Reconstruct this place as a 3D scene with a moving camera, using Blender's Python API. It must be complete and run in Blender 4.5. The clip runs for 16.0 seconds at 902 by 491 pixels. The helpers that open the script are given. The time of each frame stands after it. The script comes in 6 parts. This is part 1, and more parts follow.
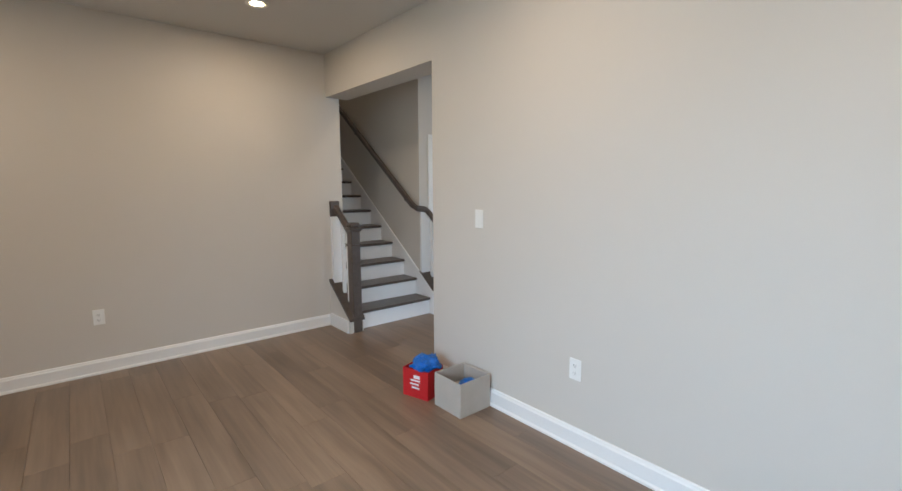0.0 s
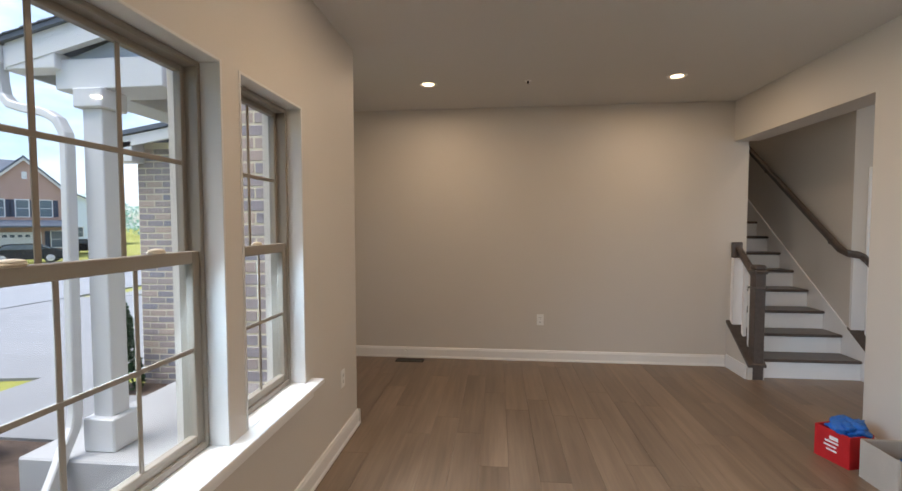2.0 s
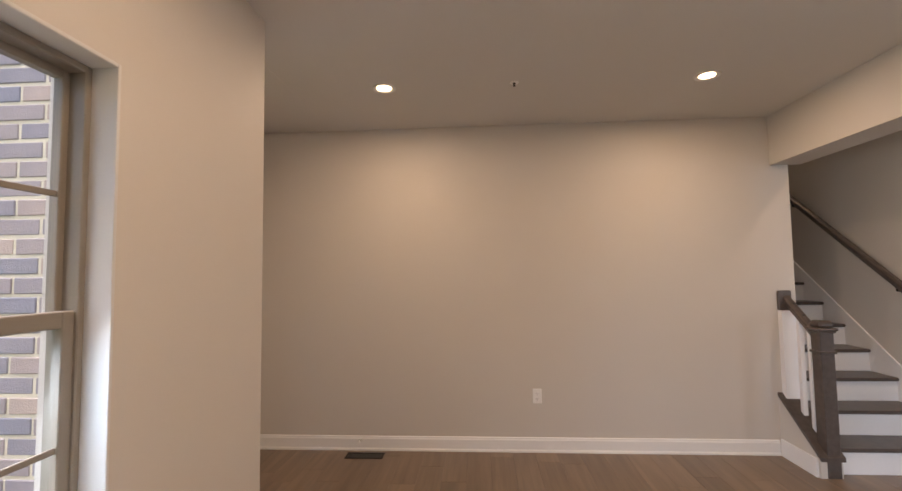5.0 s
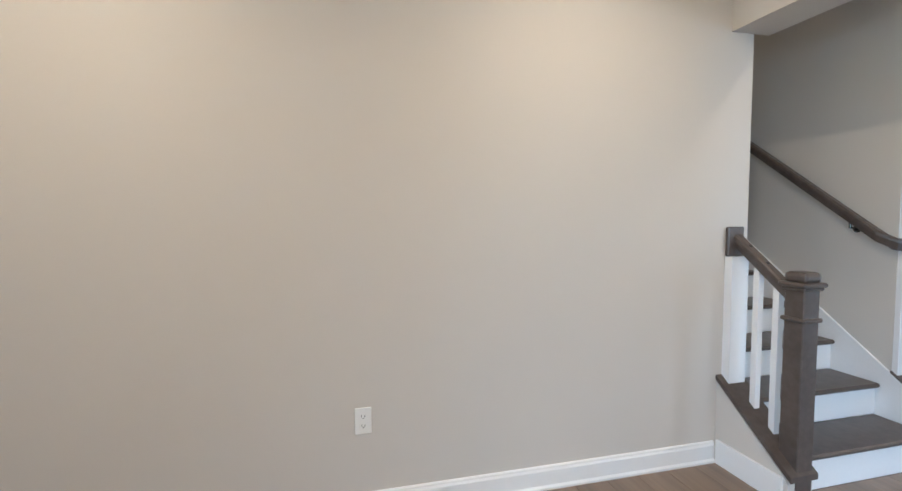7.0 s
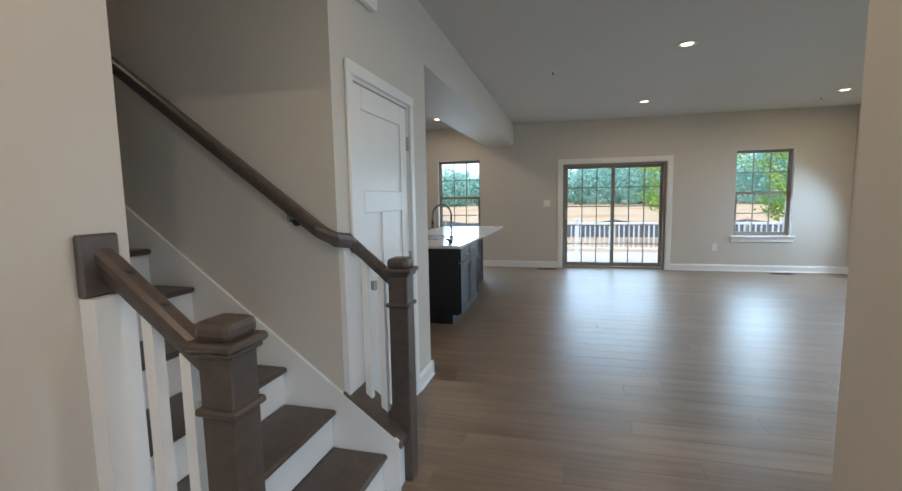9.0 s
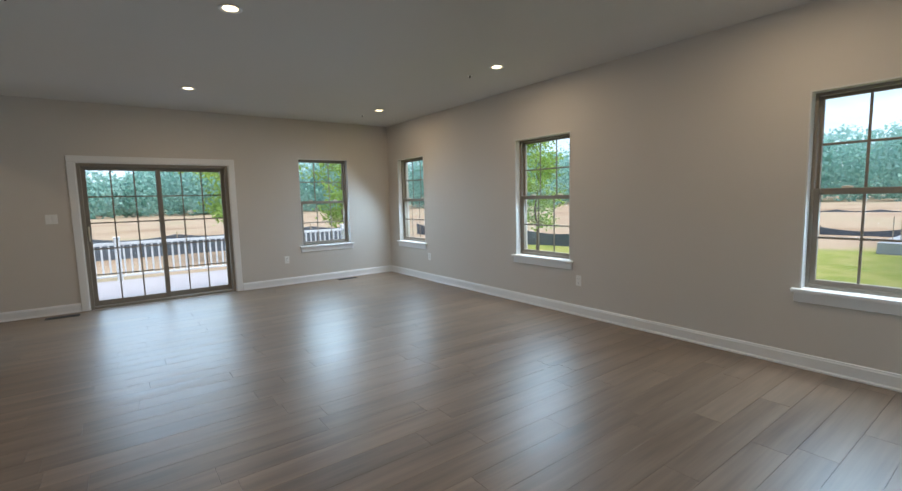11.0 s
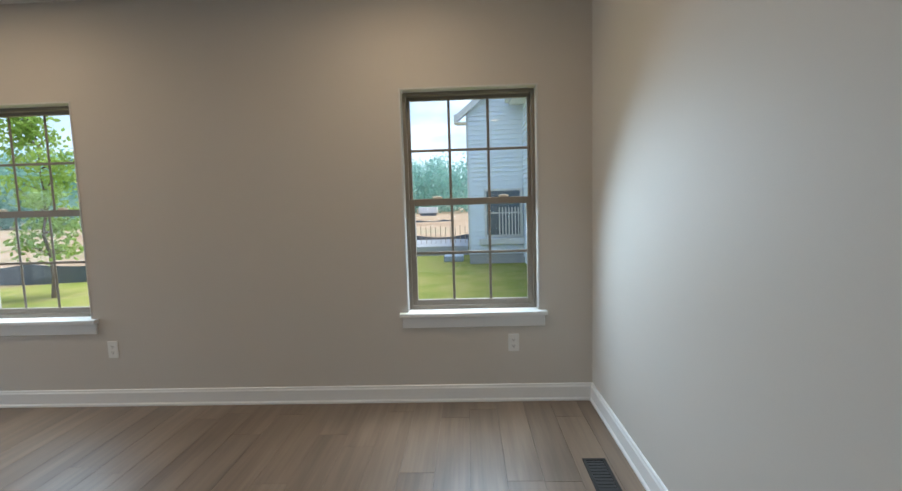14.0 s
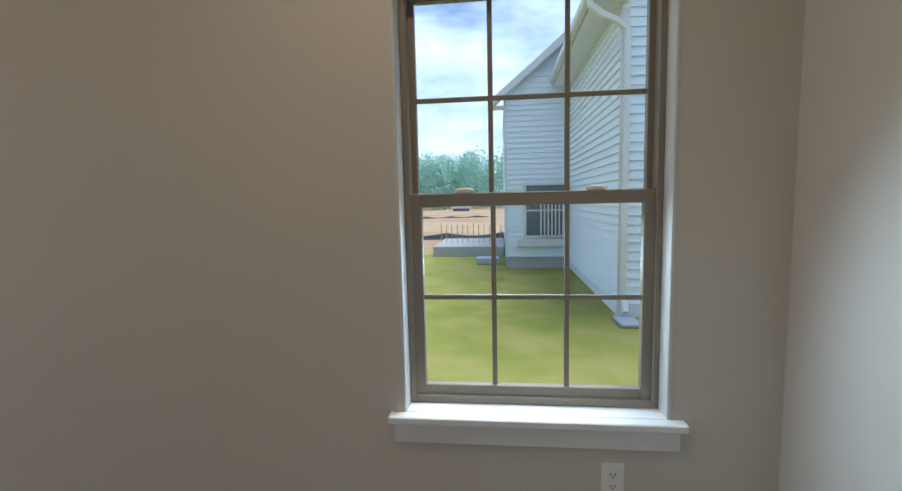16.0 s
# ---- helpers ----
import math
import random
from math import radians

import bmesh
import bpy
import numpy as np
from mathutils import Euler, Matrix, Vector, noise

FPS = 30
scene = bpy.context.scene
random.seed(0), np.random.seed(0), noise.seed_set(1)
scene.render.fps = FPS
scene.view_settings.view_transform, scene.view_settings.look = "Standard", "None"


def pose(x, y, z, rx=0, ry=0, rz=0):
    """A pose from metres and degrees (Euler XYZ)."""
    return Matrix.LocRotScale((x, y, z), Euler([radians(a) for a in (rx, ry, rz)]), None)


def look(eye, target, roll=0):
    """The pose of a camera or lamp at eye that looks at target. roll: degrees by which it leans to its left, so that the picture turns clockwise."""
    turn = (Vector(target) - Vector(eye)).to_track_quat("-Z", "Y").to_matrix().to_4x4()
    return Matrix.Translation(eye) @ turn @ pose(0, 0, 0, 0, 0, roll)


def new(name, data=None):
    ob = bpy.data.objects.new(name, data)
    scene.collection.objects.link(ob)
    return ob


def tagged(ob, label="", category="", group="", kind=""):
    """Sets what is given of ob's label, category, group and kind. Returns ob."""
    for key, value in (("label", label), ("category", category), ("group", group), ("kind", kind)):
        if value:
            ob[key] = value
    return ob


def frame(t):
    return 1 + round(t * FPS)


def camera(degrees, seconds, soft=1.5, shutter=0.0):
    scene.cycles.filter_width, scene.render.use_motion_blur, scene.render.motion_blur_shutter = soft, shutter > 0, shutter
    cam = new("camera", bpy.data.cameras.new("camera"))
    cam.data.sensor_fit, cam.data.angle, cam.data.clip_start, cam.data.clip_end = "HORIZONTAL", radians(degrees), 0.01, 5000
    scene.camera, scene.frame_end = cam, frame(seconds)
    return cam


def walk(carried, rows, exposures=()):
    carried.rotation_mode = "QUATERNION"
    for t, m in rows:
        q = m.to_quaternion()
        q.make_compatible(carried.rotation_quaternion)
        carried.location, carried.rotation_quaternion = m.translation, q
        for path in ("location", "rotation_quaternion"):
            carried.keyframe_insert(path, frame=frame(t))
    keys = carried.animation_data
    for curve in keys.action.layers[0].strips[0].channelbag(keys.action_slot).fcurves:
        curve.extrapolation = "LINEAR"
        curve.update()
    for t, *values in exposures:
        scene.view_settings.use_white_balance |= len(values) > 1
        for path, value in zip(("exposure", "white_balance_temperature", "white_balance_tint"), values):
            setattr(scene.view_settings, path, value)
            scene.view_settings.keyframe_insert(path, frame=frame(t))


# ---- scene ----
cam = camera(90.2, 16.0)
PATH = [
    (0, (-2.039, -4.35, 1.448), (-0.76, -2.835, 1.186), -0.2),
    (0.5, (-2.075, -4.579, 1.522), (-1.301, -2.754, 1.256), -1.7),
    (1, (-2.156, -4.747, 1.473), (-1.814, -2.788, 1.258), -0.5),
    (1.5, (-2.319, -4.815, 1.483), (-2.345, -2.823, 1.299), 0.5),
    (2, (-2.414, -4.918, 1.483), (-2.618, -2.931, 1.391), -0.1),
    (2.5, (-2.522, -5.05, 1.475), (-2.953, -3.097, 1.448), 0.0),
    (3, (-2.6, -5.098, 1.481), (-3.265, -3.212, 1.462), -0.2),
    (3.5, (-2.601, -4.941, 1.465), (-3.091, -3.002, 1.441), -0.9),
    (4, (-2.534, -4.591, 1.482), (-2.898, -2.625, 1.472), -0.8),
    (4.2, (-2.506, -4.468, 1.506), (-2.829, -2.494, 1.513), -0.7),
    (6.3, (-2.16, -2.658, 1.4), (-1.911, -0.689, 1.647), -2.0),
    (6.5, (-2.118, -2.504, 1.391), (-1.809, -0.531, 1.508), -1.8),
    (7, (-2.033, -2.004, 1.354), (-1.551, -0.067, 1.233), -0.3),
    (7.5, (-1.764, -1.666, 1.367), (-0.981, 0.165, 1.182), -0.8),
    (8, (-1.492, -1.441, 1.368), (-0.105, -0.013, 1.175), -1.1),
    (8.5, (-1.177, -1.256, 1.371), (0.583, -0.324, 1.182), -1.2),
    (8.7, (-1.041, -1.174, 1.373), (0.801, -0.42, 1.176), -1.2),
    (10.8, (0.257, -1.432, 1.383), (1.99, -2.405, 1.165), -0.7),
    (11, (0.326, -1.473, 1.383), (1.928, -2.651, 1.173), -1.4),
    (11.5, (0.525, -1.577, 1.395), (1.664, -3.208, 1.192), -1.5),
    (12, (0.691, -1.725, 1.369), (1.432, -3.573, 1.181), -1.6),
    (12.5, (0.856, -1.855, 1.342), (1.168, -3.822, 1.164), -1.8),
    (13, (0.922, -2.015, 1.355), (1.026, -4.002, 1.143), -2.0),
    (13.5, (0.985, -2.325, 1.382), (1.088, -4.311, 1.169), -1.9),
    (14, (1.062, -2.679, 1.352), (1.137, -4.669, 1.166), -1.7),
    (14.5, (1.073, -3.02, 1.288), (1.059, -5.015, 1.148), -1.9),
    (15, (0.976, -3.433, 1.387), (1.038, -5.422, 1.188), -1.9),
    (15.5, (1.034, -3.797, 1.398), (1.164, -5.782, 1.192), -1.9),
    (16, (1.138, -4.169, 1.366), (1.359, -6.147, 1.162), -1.3),
]
EXPOSURES = [
    (0.0, 0.98, 5750, 10), (1.0, 0.95, 5850, 11), (2.0, 0.68, 6250, 15), (3.0, 0.40, 6600, 22), (3.5, 0.40, 6900, 25), (4.2, 0.54, 7250, 29),
    (6.3, 1.62, 5250, 9), (7.0, 1.60, 5200, 8), (7.5, 1.50, 5200, 8), (8.0, 1.25, 5400, 8), (8.7, 0.98, 5700, 8), (11.0, 0.60, 5900, 9), (13.5, 0.66, 6050, 10), (15.0, 0.48, 5900, 8), (16.0, 0.36, 5950, 9),
]
walk(cam, [(t, look(eye, target, roll)) for t, eye, target, roll in PATH], EXPOSURES)

# ---------------------------------------------------------------- light
world = bpy.data.worlds.new("sky")
scene.world = world
world.use_nodes = True
wn, wl = world.node_tree.nodes, world.node_tree.links
wn.clear()
w_out = wn.new("ShaderNodeOutputWorld")
w_bg = wn.new("ShaderNodeBackground")
w_sky = wn.new("ShaderNodeTexSky")
w_sky.sky_type = "NISHITA"
w_sky.sun_disc = False
w_sky.sun_elevation = radians(67)
w_sky.sun_rotation = radians(-121)
w_co = wn.new("ShaderNodeTexCoord")
w_map = wn.new("ShaderNodeMapping")
w_map.inputs["Scale"].default_value = (1.6, 1.6, 4.5)
w_noise = wn.new("ShaderNodeTexNoise")
w_noise.inputs["Scale"].default_value = 2.2
w_noise.inputs["Detail"].default_value = 7
w_noise.inputs["Roughness"].default_value = 0.58
w_ramp = wn.new("ShaderNodeValToRGB")
w_ramp.color_ramp.elements[0].position = 0.38
w_ramp.color_ramp.elements[1].position = 0.70
w_mix = wn.new("ShaderNodeMixRGB")
w_mix.inputs["Color2"].default_value = (7.4, 8.6, 10.2, 1)
wl.new(w_co.outputs["Generated"], w_map.inputs["Vector"])
wl.new(w_map.outputs["Vector"], w_noise.inputs["Vector"])
wl.new(w_noise.outputs["Fac"], w_ramp.inputs["Fac"])
wl.new(w_ramp.outputs["Color"], w_mix.inputs["Fac"])
wl.new(w_sky.outputs["Color"], w_mix.inputs["Color1"])
wl.new(w_mix.outputs["Color"], w_bg.inputs["Color"])
w_bg.inputs["Strength"].default_value = 0.15
wl.new(w_bg.outputs["Background"], w_out.inputs["Surface"])

sun_data = bpy.data.lights.new("sun", "SUN")
sun_data.energy = 3.8
sun_data.angle = radians(40)
sun_data.color = (1.0, 0.95, 0.86)
sun = new("sun", sun_data)
sun.matrix_world = look((-5, -3, 14), (0, 0, 0))

LAMP_WATTS = 5.7
LAMP_COLOUR = (1.0, 0.73, 0.46)


# ---------------------------------------------------------------- materials
def material(name, colour, rough=0.6, metal=0.0, vary=0.08, scale=3.0, fine=60.0, bump=0.05, colour2=None, bump_scale=None, spec=0.5, rand=0.0):
    m = bpy.data.materials.new(name)
    m.use_nodes = True
    n, l = m.node_tree.nodes, m.node_tree.links
    b = n["Principled BSDF"]
    b.inputs["Roughness"].default_value = rough
    b.inputs["Metallic"].default_value = metal
    b.inputs["Specular IOR Level"].default_value = spec
    tc = n.new("ShaderNodeTexCoord")
    big = n.new("ShaderNodeTexNoise")
    big.inputs["Scale"].default_value = scale
    big.inputs["Detail"].default_value = 4
    small = n.new("ShaderNodeTexNoise")
    small.inputs["Scale"].default_value = fine
    small.inputs["Detail"].default_value = 3
    l.new(tc.outputs["Object"], big.inputs["Vector"])
    l.new(tc.outputs["Object"], small.inputs["Vector"])
    add = n.new("ShaderNodeMath")
    add.operation = "ADD"
    l.new(big.outputs["Fac"], add.inputs[0])
    l.new(small.outputs["Fac"], add.inputs[1])
    half = n.new("ShaderNodeMath")
    half.operation = "MULTIPLY"
    half.inputs[1].default_value = 0.5
    l.new(add.outputs[0], half.inputs[0])
    ramp = n.new("ShaderNodeValToRGB")
    c2 = colour2 or tuple(c * (1 - vary) for c in colour)
    c1 = colour if colour2 else tuple(min(1, c * (1 + vary)) for c in colour)
    ramp.color_ramp.elements[0].position, ramp.color_ramp.elements[1].position = 0.35, 0.65
    ramp.color_ramp.elements[0].color = (*c2, 1)
    ramp.color_ramp.elements[1].color = (*c1, 1)
    l.new(half.outputs[0], ramp.inputs["Fac"])
    out = ramp.outputs["Color"]
    if rand:
        info = n.new("ShaderNodeObjectInfo")
        hsv = n.new("ShaderNodeHueSaturation")
        mul = n.new("ShaderNodeMapRange")
        mul.inputs["To Min"].default_value = 1 - rand
        mul.inputs["To Max"].default_value = 1 + rand
        l.new(info.outputs["Random"], mul.inputs["Value"])
        l.new(mul.outputs["Result"], hsv.inputs["Value"])
        l.new(out, hsv.inputs["Color"])
        out = hsv.outputs["Color"]
    l.new(out, b.inputs["Base Color"])
    if bump:
        bn = n.new("ShaderNodeTexNoise")
        bn.inputs["Scale"].default_value = bump_scale or fine * 2
        bn.inputs["Detail"].default_value = 3
        l.new(tc.outputs["Object"], bn.inputs["Vector"])
        bp = n.new("ShaderNodeBump")
        bp.inputs["Strength"].default_value = bump
        bp.inputs["Distance"].default_value = 0.01
        l.new(bn.outputs["Fac"], bp.inputs["Height"])
        l.new(bp.outputs["Normal"], b.inputs["Normal"])
    return m


def glass_material(name, tint=(0.93, 0.945, 0.95)):
    m = bpy.data.materials.new(name)
    m.use_nodes = True
    n, l = m.node_tree.nodes, m.node_tree.links
    n.clear()
    out = n.new("ShaderNodeOutputMaterial")
    clear = n.new("ShaderNodeBsdfTransparent")
    clear.inputs["Color"].default_value = (*tint, 1)
    gloss = n.new("ShaderNodeBsdfGlossy")
    gloss.inputs["Roughness"].default_value = 0.02
    facing = n.new("ShaderNodeLayerWeight")
    facing.inputs["Blend"].default_value = 0.5
    power = n.new("ShaderNodeMath")
    power.operation = "POWER"
    power.inputs[1].default_value = 4.0
    l.new(facing.outputs["Facing"], power.inputs[0])
    fres = n.new("ShaderNodeMath")
    fres.operation = "MULTIPLY_ADD"
    fres.inputs[1].default_value = 0.7
    fres.inputs[2].default_value = 0.02
    l.new(power.outputs[0], fres.inputs[0])
    mix = n.new("ShaderNodeMixShader")
    l.new(fres.outputs[0], mix.inputs[0])
    l.new(clear.outputs[0], mix.inputs[1])
    l.new(gloss.outputs[0], mix.inputs[2])
    l.new(mix.outputs[0], out.inputs["Surface"])
    return m


def glow_material(name, colour, strength):
    m = bpy.data.materials.new(name)
    m.use_nodes = True
    b = m.node_tree.nodes["Principled BSDF"]
    b.inputs["Base Color"].default_value = (0.9, 0.9, 0.88, 1)
    b.inputs["Emission Color"].default_value = (*colour, 1)
    b.inputs["Emission Strength"].default_value = strength
    return m


def plank_material():
    m = bpy.data.materials.new("vinyl_plank")
    m.use_nodes = True
    n, l = m.node_tree.nodes, m.node_tree.links
    b = n["Principled BSDF"]
    geo = n.new("ShaderNodeNewGeometry")
    info = n.new("ShaderNodeObjectInfo")
    add = n.new("ShaderNodeMath")
    add.operation = "ADD"
    l.new(geo.outputs["Random Per Island"], add.inputs[0])
    l.new(info.outputs["Random"], add.inputs[1])
    frac = n.new("ShaderNodeMath")
    frac.operation = "FRACT"
    l.new(add.outputs[0], frac.inputs[0])
    off = n.new("ShaderNodeMath")
    off.operation = "MULTIPLY"
    off.inputs[1].default_value = 37.0
    l.new(frac.outputs[0], off.inputs[0])
    comb = n.new("ShaderNodeCombineXYZ")
    l.new(off.outputs[0], comb.inputs["Y"])
    l.new(off.outputs[0], comb.inputs["Z"])
    vec = n.new("ShaderNodeVectorMath")
    vec.operation = "ADD"
    l.new(geo.outputs["Position"], vec.inputs[0])
    l.new(comb.outputs[0], vec.inputs[1])
    def stretched(sx, sy, detail):
        mp = n.new("ShaderNodeMapping")
        mp.inputs["Scale"].default_value = (sx, sy, 1.0)
        l.new(vec.outputs[0], mp.inputs["Vector"])
        t = n.new("ShaderNodeTexNoise")
        t.inputs["Scale"].default_value = 1.0
        t.inputs["Detail"].default_value = detail
        l.new(mp.outputs["Vector"], t.inputs["Vector"])
        r = n.new("ShaderNodeMapRange")
        r.interpolation_type = "SMOOTHSTEP"
        r.inputs["From Min"].default_value, r.inputs["From Max"].default_value = 0.28, 0.72
        l.new(t.outputs["Fac"], r.inputs["Value"])
        return r.outputs["Result"]
    # broad cathedral bands, narrower streaks and a little fine grain
    layers = ((stretched(7.0, 0.9, 3), 0.52), (stretched(24.0, 1.3, 3), 0.34), (stretched(80.0, 3.0, 2), 0.14))
    total = None
    for sock, share in layers:
        both = n.new("ShaderNodeMath")
        both.operation = "MULTIPLY_ADD"
        both.inputs[1].default_value = share
        both.inputs[2].default_value = 0.0
        l.new(sock, both.inputs[0])
        if total is not None:
            l.new(total, both.inputs[2])
        total = both.outputs[0]
    ov = n.new("ShaderNodeMixRGB")
    ov.inputs["Color1"].default_value = (*PLANK_DARK, 1)
    ov.inputs["Color2"].default_value = (*PLANK_LIGHT, 1)
    l.new(both.outputs[0], ov.inputs["Fac"])
    hsv = n.new("ShaderNodeHueSaturation")
    mr = n.new("ShaderNodeMapRange")
    mr.inputs["To Min"].default_value, mr.inputs["To Max"].default_value = 0.88, 1.10
    l.new(frac.outputs[0], mr.inputs["Value"])
    l.new(mr.outputs["Result"], hsv.inputs["Value"])
    l.new(ov.outputs["Color"], hsv.inputs["Color"])
    l.new(hsv.outputs["Color"], b.inputs["Base Color"])
    rr = n.new("ShaderNodeMapRange")
    rr.inputs["To Min"].default_value, rr.inputs["To Max"].default_value = 0.34, 0.46
    b.inputs["Specular IOR Level"].default_value = 0.85
    l.new(both.outputs[0], rr.inputs["Value"])
    l.new(rr.outputs["Result"], b.inputs["Roughness"])
    return m


PLANK_DARK = (0.112, 0.074, 0.047)
PLANK_LIGHT = (0.262, 0.186, 0.128)
PAINT = material("greige_wall_paint", (0.60, 0.565, 0.515), 0.62, vary=0.012, scale=1.2, fine=250, bump=0.03, bump_scale=420)
CEILING = material("flat_ceiling_paint", (0.62, 0.605, 0.575), 0.85, vary=0.01, scale=1.0, fine=220, bump=0.03, bump_scale=350)
TRIM = material("white_trim_paint", (0.80, 0.80, 0.79), 0.35, vary=0.015, scale=4, fine=120, bump=0.02)
RETURN = material("window_return_paint", (0.64, 0.635, 0.615), 0.5, vary=0.015, scale=3, fine=160, bump=0.02)
VINYL = material("taupe_window_vinyl", (0.25, 0.22, 0.18), 0.42, vary=0.03, scale=6, fine=150, bump=0.01)
LOCK = material("almond_lock_plastic", (0.74, 0.69, 0.57), 0.4, vary=0.03)
PLANK = plank_material()
SUBFLOOR = material("plank_joint", (0.085, 0.062, 0.045), 0.8)
STAIN = material("dark_stained_oak", (0.098, 0.077, 0.066), 0.36, scale=7, fine=28, bump=0.03, colour2=(0.066, 0.051, 0.043))
RISER = material("white_riser_paint", (0.80, 0.80, 0.80), 0.4, vary=0.02, scale=5, fine=120)
PLATE = material("white_device_plastic", (0.82, 0.82, 0.80), 0.3, vary=0.01)
# Near-black painted in for the dark of slots, holes and hollows; also black paint.
SLOT = material("dark_slot", (0.03, 0.03, 0.03), 0.6)
BRONZE = material("oil_rubbed_register", (0.016, 0.014, 0.013), 0.6, metal=0.0, vary=0.15)
NICKEL = material("satin_nickel", (0.42, 0.41, 0.39), 0.32, metal=1.0, vary=0.03)
GLASS = glass_material("window_glass")
GLOW = glow_material("lamp_diffuser", (1.0, 0.74, 0.40), 4.2)
NAVY = material("near_black_cabinet_paint", (0.005, 0.006, 0.009), 0.38, vary=0.1, scale=4)
QUARTZ = material("white_quartz", (0.80, 0.81, 0.82), 0.12, vary=0.03, scale=2.5, fine=30, bump=0)
FAUCET = material("brushed_faucet_steel", (0.30, 0.29, 0.28), 0.25, metal=1.0, vary=0.04)
STEEL = material("dark_steel", (0.10, 0.10, 0.10), 0.25, metal=1.0, vary=0.05)


# ---------------------------------------------------------------- mesh helpers
def finish(name, bm, mat, parent=None, label="", smooth=False):
    me = bpy.data.meshes.new(name)
    bmesh.ops.recalc_face_normals(bm, faces=bm.faces)
    bm.to_mesh(me)
    bm.free()
    for mt in (mat if isinstance(mat, (list, tuple)) else [mat]):
        me.materials.append(mt)
    if smooth:
        for p in me.polygons:
            p.use_smooth = True
    ob = new(name, me)
    if parent is not None:
        ob.parent = parent
    if label:
        ob["label"] = label
    return ob


part = finish


def add_box(bm, x0, x1, y0, y1, z0, z1, bevel=0.0, m=None, seg=1):
    t = bmesh.new()
    vs = [t.verts.new((x, y, z)) for x in (x0, x1) for y in (y0, y1) for z in (z0, z1)]
    for q in ((0, 1, 3, 2), (4, 6, 7, 5), (0, 4, 5, 1), (2, 3, 7, 6), (0, 2, 6, 4), (1, 5, 7, 3)):
        t.faces.new([vs[i] for i in q])
    bmesh.ops.recalc_face_normals(t, faces=t.faces)
    if bevel:
        bmesh.ops.bevel(t, geom=t.edges[:], offset=bevel, segments=seg, affect="EDGES", profile=0.5)
    if m is not None:
        bmesh.ops.transform(t, matrix=m, verts=t.verts)
    merge(bm, t)


def merge(bm, t):
    idx = {v: bm.verts.new(v.co) for v in t.verts}
    for f in t.faces:
        try:
            bm.faces.new([idx[v] for v in f.verts]).material_index = f.material_index
        except ValueError:
            pass
    t.free()


def box(x0, x1, y0, y1, z0, z1, bevel=0.0, m=None):
    bm = bmesh.new()
    add_box(bm, x0, x1, y0, y1, z0, z1, bevel, m)
    return bm


def add_prism(bm, outline, axis, a, b, m=None):
    """Extrudes a closed outline of 2D points along an axis from a to b."""
    def put(p, c):
        return {"x": (c, p[0], p[1]), "y": (p[0], c, p[1]), "z": (p[0], p[1], c)}[axis]
    t = bmesh.new()
    lo = [t.verts.new(put(p, a)) for p in outline]
    hi = [t.verts.new(put(p, b)) for p in outline]
    t.faces.new(lo)
    t.faces.new(hi[::-1])
    for i in range(len(outline)):
        j = (i + 1) % len(outline)
        t.faces.new((lo[i], lo[j], hi[j], hi[i]))
    bmesh.ops.recalc_face_normals(t, faces=t.faces)
    if m is not None:
        bmesh.ops.transform(t, matrix=m, verts=t.verts)
    merge(bm, t)


def prism(outline, axis, a, b, m=None):
    bm = bmesh.new()
    add_prism(bm, outline, axis, a, b, m)
    return bm


def add_cyl(bm, p, q, r, n=16, r2=None, cap=True):
    p, q = Vector(p), Vector(q)
    d = q - p
    t = bmesh.new()
    bmesh.ops.create_cone(t, cap_ends=cap, segments=n, radius1=r, radius2=r if r2 is None else r2, depth=d.length)
    rot = d.to_track_quat("Z", "Y").to_matrix().to_4x4()
    bmesh.ops.transform(t, matrix=Matrix.Translation((p + q) / 2) @ rot, verts=t.verts)
    merge(bm, t)


def cyl(p, q, r, n=16, r2=None):
    bm = bmesh.new()
    add_cyl(bm, p, q, r, n, r2)
    return bm


def thing(name, label, category, at=(0, 0, 0), group="", kind=""):
    ob = new(name)
    ob.empty_display_size = 0.1
    ob.matrix_basis = Matrix.Translation(at)
    return tagged(ob, label, category, group, kind)


